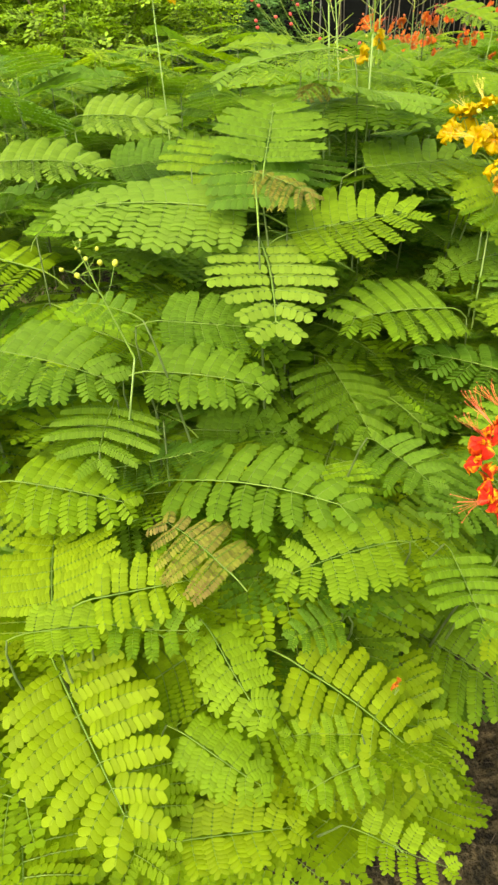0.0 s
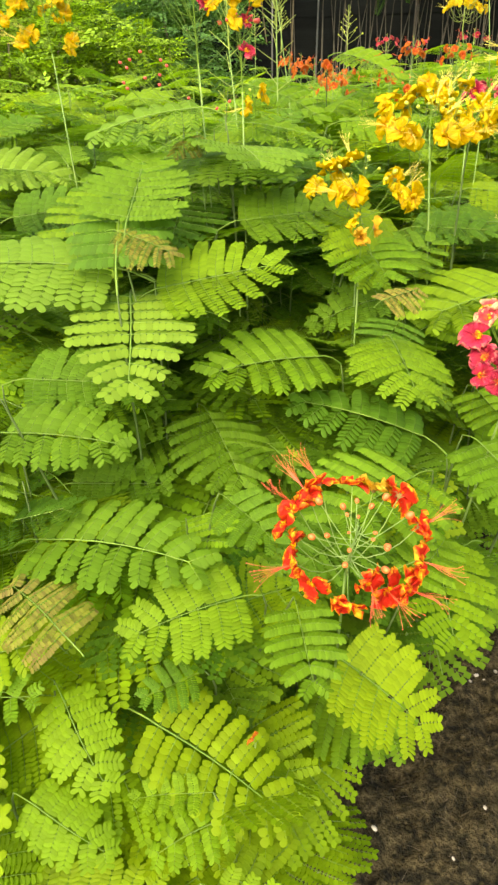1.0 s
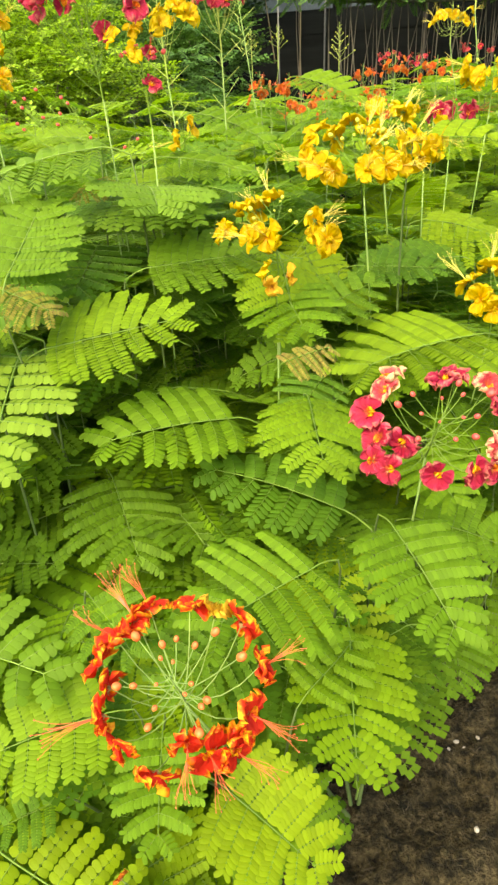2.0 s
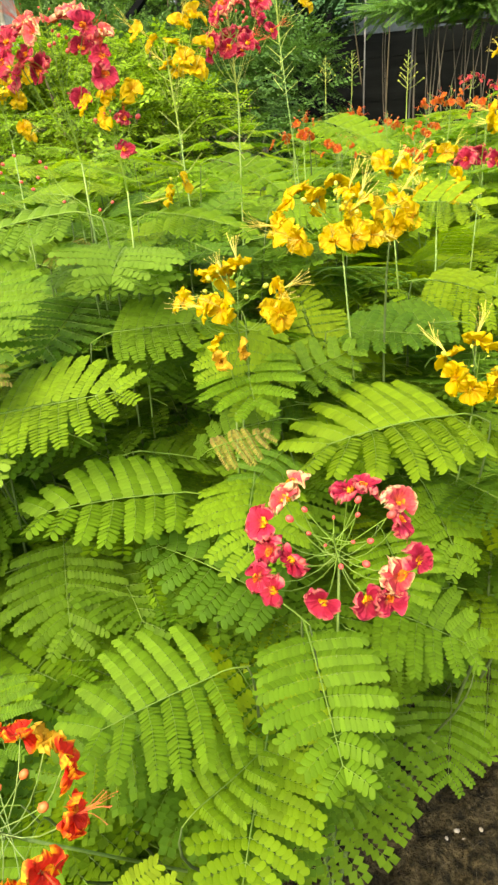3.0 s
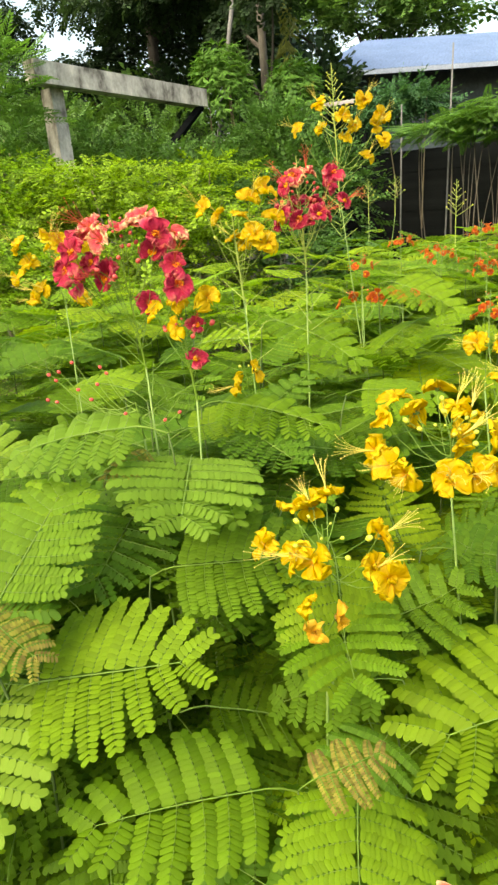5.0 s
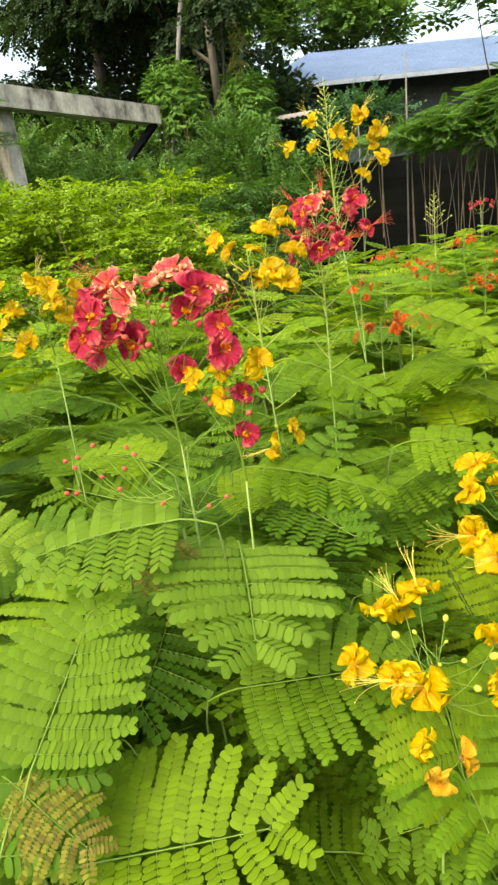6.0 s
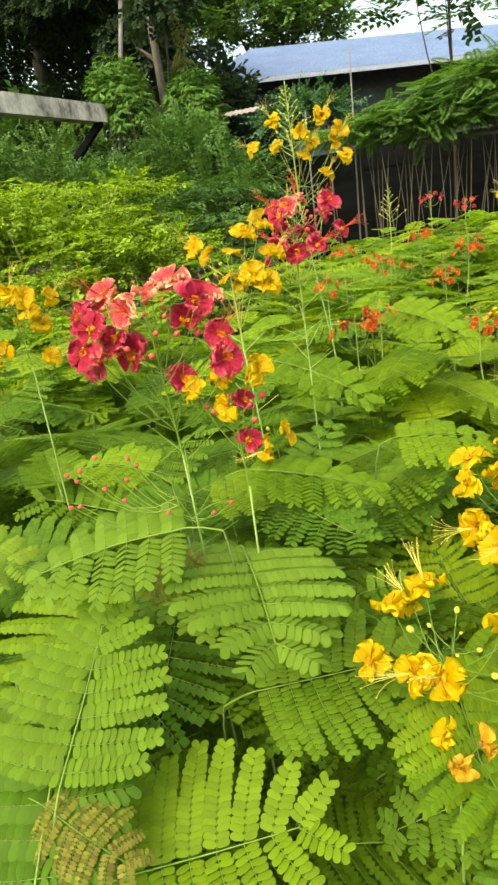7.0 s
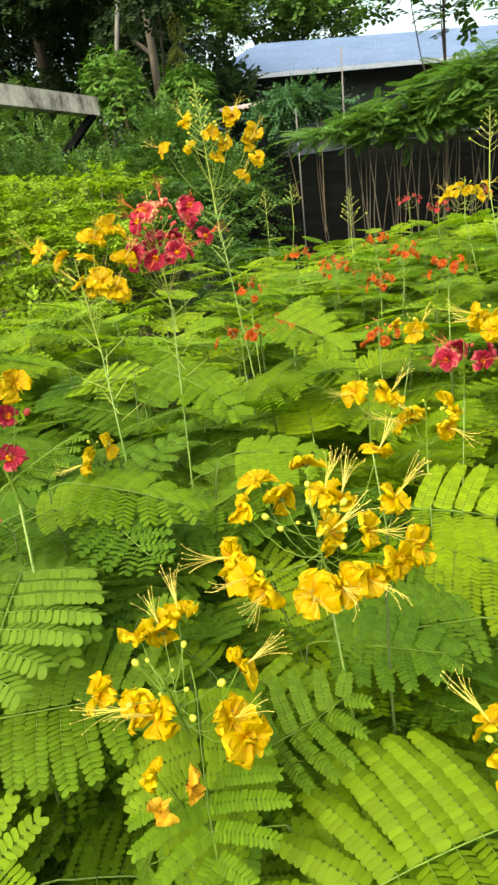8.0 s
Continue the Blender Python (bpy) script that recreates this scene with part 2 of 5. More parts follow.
class Build:
    """Gathers vertices and faces for one mesh."""

    def __init__(self):
        self.v, self.f, self.i = [], [], []

    def face(self, pts, mat=0):
        k = len(self.v)
        self.v.extend(pts)
        self.f.append(tuple(range(k, k + len(pts))))
        self.i.append(mat)

    def tube(self, pts, r0, r1, sides=5, mat=0, cap=True):
        pts = [Vector(p) for p in pts]
        k, n = len(self.v), len(pts)
        ref = Vector((0.31, 0.17, 0.93))
        for j, p in enumerate(pts):
            d = (pts[min(j + 1, n - 1)] - pts[max(j - 1, 0)]).normalized()
            a = d.cross(ref if abs(d.dot(ref)) < 0.95 else Vector((1, 0, 0))).normalized()
            b = d.cross(a)
            r = r0 + (r1 - r0) * j / max(1, n - 1)
            for s in range(sides):
                w = 2 * math.pi * s / sides
                self.v.append(p + a * (r * math.cos(w)) + b * (r * math.sin(w)))
        for j in range(n - 1):
            for s in range(sides):
                q = k + j * sides
                self.f.append((q + s, q + (s + 1) % sides, q + sides + (s + 1) % sides, q + sides + s))
                self.i.append(mat)
        if cap:
            self.f.append(tuple(k + (n - 1) * sides + s for s in range(sides)))
            self.i.append(mat)

    def ball(self, c, r, stretch=1.0, axis=Vector((0, 0, 1)), mat=0, rings=3, sides=6):
        q = axis.to_track_quat("Z", "Y")
        k = len(self.v)
        c = Vector(c)
        self.v.append(c - q @ Vector((0, 0, r * stretch)))
        for i in range(1, rings + 1):
            th = math.pi * i / (rings + 1)
            for s in range(sides):
                w = 2 * math.pi * s / sides
                self.v.append(c + q @ Vector((r * math.sin(th) * math.cos(w), r * math.sin(th) * math.sin(w), -r * stretch * math.cos(th))))
        self.v.append(c + q @ Vector((0, 0, r * stretch)))
        top = len(self.v) - 1
        for s in range(sides):
            t = (s + 1) % sides
            self.f.append((k, k + 1 + t, k + 1 + s))
            for i in range(rings - 1):
                a = k + 1 + i * sides
                self.f.append((a + s, a + t, a + sides + t, a + sides + s))
            a = k + 1 + (rings - 1) * sides
            self.f.append((a + s, a + t, top))
            self.i.extend([mat] * (rings + 1))

    def box(self, c, size, m=None, mat=0):
        c, k = Vector(c), len(self.v)
        for x in (-0.5, 0.5):
            for y in (-0.5, 0.5):
                for z in (-0.5, 0.5):
                    p = Vector((x * size[0], y * size[1], z * size[2]))
                    self.v.append(c + (m @ p if m else p))
        for f in ((0, 1, 3, 2), (4, 6, 7, 5), (0, 4, 5, 1), (2, 3, 7, 6), (0, 2, 6, 4), (1, 5, 7, 3)):
            self.f.append(tuple(k + j for j in f))
            self.i.append(mat)

    def mesh(self, name, mats, smooth=False):
        return make_mesh(name, self.v, self.f, mats, self.i, smooth)


def bend(a, b, sag, steps=5, side=(0, 0, 0)):
    a, b, s = Vector(a), Vector(b), Vector(side)
    return [a.lerp(b, k / steps) + (Vector((0, 0, -sag)) + s) * (4 * (k / steps) * (1 - k / steps)) for k in range(steps + 1)]


# ---- the bipinnate leaf ----
OUTLINE = {
    3: [(0.0, 0.28), (0.16, 0.86), (0.6, 1.0), (0.9, 0.8), (1.0, 0.32), (1.0, -0.32), (0.9, -0.8), (0.6, -1.0), (0.16, -0.86), (0.0, -0.28)],
    2: [(0.05, 0.15), (0.4, 1.0), (0.96, 0.6), (0.96, -0.6), (0.4, -1.0), (0.05, -0.15)],
    1: [(0.0, 0.0), (0.4, 1.0), (0.95, 0.5), (0.95, -0.5), (0.4, -1.0)],
    0: [(0.0, 0.0), (0.5, 1.0), (1.0, 0.15), (0.55, -1.0)],
}


def leaf_mesh(seed, pairs=7, ratio=0.9, fine=2, tissue=None, leaflet=0.0095, dry=False):
    """A twice-feathered leaf along +Y, a quarter of a metre long, ratio times as wide, its upper side +Z. fine: 3 gives domed leaflets, 0 plain blades."""
    near = fine > 1
    rng = random.Random(seed)
    bd = Build()
    rise, fall = rng.uniform(0.0, 0.03), rng.uniform(0.0, 0.045)
    lift, droop = rng.uniform(-0.16, 0.16), rng.uniform(0.0, 0.14)
    sway, twist, cup, reach_out = rng.uniform(-0.008, 0.008), rng.choice((0.1, 0.2, 0.32)), rng.choice((-0.22, 0.08, 0.2)), rng.uniform(0.9, 1.03)
    full = (0.49, 0.52, 0.56)[seed % 3]
    if dry:
        droop, cup, twist, reach_out = 0.25, -0.35, 0.4, 1.0
    first, last = 0.02, 0.205
    gap = (last - first) / (pairs - 1)

    def spine(t):
        return Vector((sway * math.sin(2.6 * t), first + (last - first) * t, rise * t - fall * t * t))

    bd.tube([(0, -0.045, -0.02), (0, -0.02, -0.006), (0, 0.0, 0.0)] + [spine(k / 5) for k in range(6)], 0.0015, 0.0007, 4 if near else 3, 1, False)
    for i in range(pairs):
        t = i / (pairs - 1)
        base = spine(t)
        tang = (spine(min(1, t + 0.02)) - spine(t - 0.02)).normalized()
        reach = 0.125 * ratio * (0.74 + 0.26 * math.sin(math.pi * min(1, 0.2 + 0.75 * t)) / 0.98)
        end = max(0.0, t - 0.55) / 0.45
        plen = reach * (1 - 0.42 * end) * rng.uniform(0.94, 1.05)
        ang = radians(88 - 10 * t - 32 * end ** 1.5 + rng.uniform(-3, 3) * (4 if dry else 1))
        for sgn in (-1, 1):
            flat = Vector((sgn, 0, lift)).normalized()
            d = (tang * math.cos(ang) + flat * math.sin(ang)).normalized()
            nrm = flat.cross(tang).normalized() * (-sgn)
            if nrm.z < 0:
                nrm = -nrm

            def rib(q):
                return base + d * (plen * q) - Vector((0, 0, 1)) * (droop * plen * q * q) + tang * (0.1 * plen * q * q)

            bd.tube([rib(q) for q in ((0, 0.33, 0.66, 0.97) if near else (0, 0.95))], 0.0007, 0.0003, 3, 1, False)
            count = max(4, round(plen / leaflet))
            turn = twist + (0.08 if fine == 3 else 0.0) + rng.uniform(-0.08, 0.08)
            for j in range(count):
                q = (j + 0.8) / (count + 0.3)
                p = rib(q)
                dq = (rib(min(1, q + 0.03)) - rib(q - 0.03)).normalized()
                across = dq.cross(nrm).normalized()
                up = across.cross(dq).normalized()
                if up.z < 0:
                    up = -up
                size = plen / count
                llen = reach_out * min(gap * (0.6, 0.6, 0.6, full)[fine], size * (2.1, 2.1, 2.3, 2.5)[fine]) * (0.86 + 0.24 * math.sin(math.pi * min(1.0, 0.25 + 0.65 * q))) * rng.uniform(0.94, 1.06)
                half = size * (0.78, 0.66, 0.6, 0.57)[fine] * (1.0 + 0.1 * q) * (0.95 if dry else 1.0)
                for side in (-1, 1):
                    a = radians((85, 85, 82, 80)[fine] - 8 * q - 38 * q ** 6 + rng.uniform(-4, 4))
                    ax = (dq * math.cos(a) + across * (side * math.sin(a)) + up * (cup + rng.uniform(-0.07, 0.07))).normalized()
                    wd = up.cross(ax).normalized()
                    wd = (wd + up * (turn + rng.uniform(-0.06, 0.06)) * side).normalized()
                    rim = [p + ax * (llen * u) + wd * (half * w) - up * (0.1 * llen * u * u) for u, w in OUTLINE[fine]]
                    if fine < 3:
                        bd.face(rim, 0)
                        continue
                    k0 = len(bd.v)
                    bd.v.extend(rim)
                    bd.v.append(p + ax * (llen * 0.52) + up * (0.05 * llen))
                    for k in range(len(rim)):
                        bd.f.append((k0 + k, k0 + (k + 1) % len(rim), k0 + len(rim)))
                        bd.i.append(0)
    return bd.mesh("leaf", [tissue or LEAF, LEAF_STALK], fine == 3)


LEAVES_NEAR = [leaf_mesh(31 + k, (6, 6, 7, 6, 6)[k], (0.9, 1.05, 0.8, 1.0, 0.9)[k], 2, None, 0.009) for k in range(5)]
LEAVES_FAR = [leaf_mesh(41 + k, 6 + k % 2, 0.9, 0, LEAF_MATURE_SHADED, 0.0105) for k in range(4)]
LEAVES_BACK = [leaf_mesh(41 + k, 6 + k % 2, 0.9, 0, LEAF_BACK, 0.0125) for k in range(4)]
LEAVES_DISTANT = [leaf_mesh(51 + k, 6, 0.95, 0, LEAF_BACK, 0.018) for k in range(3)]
LEAVES_LIME = [leaf_mesh(21 + k, 7 + k % 2, 0.85 + 0.1 * (k % 3), 2, LEAF_LIME, 0.009) for k in range(4)]
LEAVES_COOL = [leaf_mesh(31 + k, 6, (0.9, 1.05, 0.8)[k], 2, LEAF_MATURE_SHADED, 0.009) for k in range(3)]
LEAF_BROWN = leaf_mesh(71, 7, 0.8, 2, LEAF_OLD, 0.0065, True)
TONE = {"pale": LEAF_PALE, "fresh": LEAF_FRESH, "mature_shaded": LEAF_MATURE_SHADED, "lime": LEAF_LIME}


@functools.lru_cache(maxsize=None)
def detailed_leaf(pairs, ratio, tone, variant):
    return leaf_mesh(100 + variant * 7 + pairs, pairs, ratio, 3, TONE[tone], 0.0086 if tone == "lime" else 0.0078)


# ---- flowers ----
def flower_mesh(seed, colour, wilt=0.0, shut=0.0):
    """Five frilled petals opening round +Z, with a short green calyx behind. shut: spent petals fold up."""
    rng = random.Random(seed)
    v, f, marg, idx = [], [], [], []
    nu, nv = 6, 16
    for p in range(5):
        az = 2 * math.pi * p / 5 + rng.uniform(-0.15, 0.15)
        small = 0.38 if p == 0 else rng.uniform(0.85, 1.12)
        ln, wid = 0.025 * small * rng.uniform(0.88, 1.1), 0.0215 * small * rng.uniform(0.92, 1.1)
        tilt = radians((25 if p == 0 else 62) + rng.uniform(-24, 20) + 22 * wilt) * (1 - 0.75 * shut)
        out = Vector((math.cos(az), math.sin(az), 0))
        axis = out * math.sin(tilt) + Vector((0, 0, math.cos(tilt)))
        side = Vector((-math.sin(az), math.cos(az), 0))
        turn = Matrix.Rotation(rng.uniform(-0.35, 0.35) if p else 0.0, 3, axis)
        side = turn @ side
        nrm, roll = axis.cross(side), rng.uniform(-0.006, 0.012)
        ph, k0 = rng.uniform(0, 6), len(v)
        for i in range(nu + 1):
            u = 1 - (1 - i / nu) ** 1.5
            w = wid * (math.sqrt(1 - ((u - 0.68) / 0.335) ** 2) if u > 0.68 else 0.14 + 0.86 * math.sin(0.5 * math.pi * u / 0.68) ** 1.5)
            for j in range(nv + 1):
                s = 2 * j / nv - 1
                edge = max(abs(s) ** 2 * min(1.0, 2 * u), u ** 3)
                frill = 0.003 * edge * math.sin(5 * s + ph + 2 * u) + 0.0034 * (0.15 + edge) * math.sin(17 * s + 2 * ph + 4 * u) + 0.003 * u * (1 - abs(s)) + 0.007 * u * noise.noise(Vector((7.3 * p + 2.4 * s, 3.4 * u, 3.1 * seed)))
                back = (0.006 + roll + 0.008 * wilt) * u * u
                round_off = 1 - 0.1 * s * s * u + 0.05 * u * math.sin(13 * s + 3 * ph)
                v.append(axis * (ln * u * round_off) + side * (w * s * (1 - 0.2 * wilt * u) * (1 - 0.5 * shut)) + nrm * (frill * (1 + wilt) + 0.004 * s * s - back) + out * 0.002)
                marg.append(min(1.0, 0.08 + 0.52 * u + 0.42 * edge ** 2))
        for i in range(nu):
            for j in range(nv):
                a = k0 + i * (nv + 1) + j
                f.append((a, a + 1, a + nv + 2, a + nv + 1))
                idx.append(2 if p == 0 else 0)
    bd = Build()
    for p in range(5):
        az = 2 * math.pi * (p + 0.5) / 5
        o = Vector((math.cos(az), math.sin(az), 0))
        s = Vector((-o.y, o.x, 0))
        bd.face([s * 0.002 - Vector((0, 0, 0.002)), o * 0.007 + s * 0.0025 + Vector((0, 0, 0.003)), o * 0.011 - Vector((0, 0, 0.001)), o * 0.007 - s * 0.0025 + Vector((0, 0, 0.003)), -s * 0.002 - Vector((0, 0, 0.002))], 1)
    k0 = len(v)
    v.extend(bd.v)
    marg.extend([0.0] * len(bd.v))
    f.extend(tuple(k0 + j for j in q) for q in bd.f)
    idx.extend(bd.i)
    me = make_mesh("flower", v, f, [PETAL[colour], RED_STALK if colour != "yellow" else STEM, PETAL["standard"] if colour in ("cream", "orange", "tangerine", "pink") else PETAL[colour]], idx, True)
    at = me.attributes.new("margin", "FLOAT", "POINT")
    at.data.foreach_set("value", np.array(marg, dtype=np.float32))
    return me


def stamen_mesh(seed, colour):
    """Ten long curved filaments with small anthers, leaving the flower along +Z."""
    rng = random.Random(seed)
    bd = Build()
    for k in range(9):
        az, sp = rng.uniform(0, 6.28), rng.uniform(0.05, 0.36)
        ln, sway = rng.uniform(0.046, 0.07), rng.uniform(0.1, 0.3)
        o = Vector((math.cos(az), math.sin(az), 0)) * sp
        pts = [(o * (q * q) + Vector((sway * math.sin(2.4 * q), 0, 0)) * q + Vector((0, 0, q * (1 - 0.12 * q)))) * ln for q in (0, 0.3, 0.6, 0.85, 1.0)]
        bd.tube(pts, 0.00032, 0.00022, 3, 0, False)
        bd.ball(pts[-1], 0.0008, 1.5, Vector((0, 0, 1)), 0, 1, 4)
    return bd.mesh("stamen_tuft", [FILAMENT["yellow" if colour == "yellow" else "orange"]])


def bud_mesh(colour):
    bd = Build()
    bd.ball((0, 0, 0.0045), 0.004, 1.2, Vector((0, 0, 1)), 0, 4, 7)
    return bd.mesh("bud", [BUD[colour]], True)


FLOWERS = {c: [flower_mesh(5 * k + len(c), c, 0.25 * (k % 2)) for k in range(4)] for c in ("orange", "pink", "yellow", "cream", "tangerine")}
WITHERED = flower_mesh(77, "withered", 0.7, 0.55)
STAMENS = {c: [stamen_mesh(3 + k, c) for k in range(3)] for c in ("orange", "yellow")}
BUDS = {c: bud_mesh(c) for c in BUD}
HEAD_LABEL = {
    "orange": "orange-red flower head with yellow-edged frilled petals",
    "pink": "deep pink flower head with frilled petals",
    "yellow": "bright yellow flower head with frilled petals",
}


def facing(p, d, spin=0.0, size=1.0):
    return Matrix.Translation(p) @ Vector(d).to_track_quat("Z", "Y").to_matrix().to_4x4() @ Matrix.Rotation(spin, 4, "Z") @ Matrix.Scale(size, 4)


def flower_head(shrub, colour, c, r=0.075, n=10, lean=(0, 0, 1), buds=10, spike=0.03, seed=0, size=1.0, layers=1, drop=0.05, extra=(), tier=0.04, rise=0.45, tufts=0.65, ring=(), front=0.0, thick=1.0, bare=0):
    """A raceme: long pedicels carry open flowers in rings round c, with buds inside and above. extra: colours of odd flowers. ring: the flowers' own places, in degrees round c and millimetres out and up. front: how far they turn to the open side of the bed."""
    rng = random.Random(seed + 100)
    c, up = Vector(c), Vector(lean).normalized()
    side = (Vector((1, 0, 0)) - up * up.x).normalized()
    fr = Matrix((side, up.cross(side), up)).transposed()
    foot = c - up * drop
    bd = Build()
    top = c + up * (spike + tier * (layers - 1))
    bd.tube([foot - up * 0.03, foot, c, top], 0.0015 * thick, 0.0006 * thick, 5, 0)
    for k in range(bare):
        az, q = 2.4 * k, (k + 0.5) / bare
        a = foot - up * (0.02 + 0.16 * (1 - q))
        bd.tube([a, a + fr @ Vector((0.05 * math.cos(az), 0.05 * math.sin(az), 0.035))], 0.0006 * thick, 0.0004 * thick, 4, 0, False)
    ends, bud_ends = [], []
    for k, (deg, far, high) in enumerate(ring):
        az, far, high = radians(deg), 0.001 * far, 0.001 * high
        e = c + fr @ Vector((far * math.cos(az), far * math.sin(az), high))
        bd.tube(bend(foot + up * max(0.0, 0.6 * (drop + high) * (k % 3) / 3), e, 0.22 * far, 4), 0.00055, 0.0005, 4, 0, False)
        way = fr @ Vector((math.cos(az), math.sin(az), rise + 0.5 * rng.uniform(-1, 1)))
        ends.append((e, (way.normalized() + Vector((rng.uniform(-0.4, 0.4), -0.85, 0.4)) * front).normalized()))
    for k in range(n):
        az = 2 * math.pi * (k + 0.5 * rng.random()) / n
        lay = k % layers
        rr = r * rng.uniform(0.88, 1.1) * (1 - 0.16 * lay)
        e = c + fr @ Vector((rr * math.cos(az), rr * math.sin(az), rng.uniform(-0.014, 0.014) + tier * lay))
        a = foot + up * (0.012 * k / n + tier * lay)
        bd.tube(bend(a, e, 0.3 * r, 4), 0.00055, 0.0005, 4, 0, False)
        out = (fr @ Vector((math.cos(az), math.sin(az), rise + 0.5 * rng.uniform(-1, 1)))).normalized()
        ends.append((e, out))
    for k in range(buds):
        az, q = 2.4 * k + rng.random(), (k + 0.5) / buds
        rr = (0.7 * r * (1 - q) + 0.01) * rng.uniform(0.6, 1.0)
        a = foot.lerp(top, 0.35 + 0.6 * q)
        e = a + fr @ Vector((rr * math.cos(az), rr * math.sin(az), 0.35 * rr + 0.02 * (1 - q)))
        bd.tube([a, a.lerp(e, 0.5) - up * 0.003, e], 0.00048 * thick, 0.00048 * thick, 4, 0, False)
        bud_ends.append((e, (e - a).normalized(), 1.05 - 0.7 * q))
    head = piece("flower_head", bd.mesh("flower_head", [STEM if colour == "orange" else YOUNG_STEM if thick > 1 else LEAF_STALK]), shrub, None, HEAD_LABEL[colour] if n or set(extra) != {"bud"} and ring else "raceme of small round buds on thin stalks")
    for k, (e, out) in enumerate(ends):
        col = extra[k] if k < len(extra) else colour
        if col == "bud":
            piece("bud", BUDS[colour], head, facing(e, out, 0, 0.68))
            continue
        me = WITHERED if col == "withered" else rng.choice(FLOWERS[col])
        piece("flower", me, head, facing(e, out, rng.uniform(0, 6.28), 0.9 * size * rng.uniform(0.85, 1.12)))
        if col != "withered" and rng.random() < tufts:
            piece("stamen_tuft", rng.choice(STAMENS["yellow" if col == "yellow" else "orange"]), head, facing(e + out * 0.004, out, rng.uniform(0, 6.28), size * rng.uniform(0.85, 1.15)))
    for e, d, s in bud_ends:
        piece("bud", BUDS[colour], head, facing(e, d, 0, s))
    return foot - up * 0.03


# ---- the flower bed ----
def bed_edge(x):
    return -0.5 + 0.72 * max(0.0, x - 0.55) - 0.9 * min(0.3, max(0.0, 0.5 - x))


def canopy(x, y):
    s = y - bed_edge(x)
    far = 0.1 * min(1.0, max(0.0, (y - 1.3) / 1.5)) + 0.13 * min(1.0, max(0.0, (x - 0.95) / 0.5)) * min(1.0, max(0.0, (y - 1.0) / 0.8)) * (1 - 0.5 * min(1.0, max(0.0, (y - 2.5) / 2)))
    back = 0.07 * min(1.0, max(0.0, (y - 0.5) / 0.4)) * min(1.0, max(0.0, (0.45 - x) / 0.3))
    return 1.45 + far + back - 0.88 * math.exp(-max(s, -0.1) / 0.42) + 0.03 * math.sin(5.1 * x + 1.0) * math.sin(4.3 * y)


def inside(p):
    """Whether a point lies within the overhanging edge of the bed, beyond which the soil is bare."""
    return p.y > bed_edge(p.x) - 0.22 and (p.y > 0.5 or p.x < 0.74 + 0.694 * p.y + 0.406 * p.z)


def leaf_pose(base, tip, roll=0.0, size=None):
    """Lays a leaf from base to tip, turned about its own length by roll degrees."""
    b, t = Vector(base), Vector(tip)
    d = t - b
    q = d.to_track_quat("Y", "Z")
    s = size or d.length / 0.25
    return Matrix.Translation(b) @ q.to_matrix().to_4x4() @ Matrix.Rotation(radians(roll), 4, "Y") @ Matrix.Scale(s, 4)


CLEAR = []
OPEN_WAY = Vector((0, -0.55, 0.835))


def covers(base, tip):
    """Whether a leaf would lie over one of the chosen leaves, on the open side of the bed."""
    for q in (0.3, 0.65, 1.0):
        p = base.lerp(tip, q)
        for k, r in CLEAR:
            d = p - k
            out = d.dot(OPEN_WAY)
            if out > -0.015 and (d - OPEN_WAY * out).length < r:
                return True
    return False


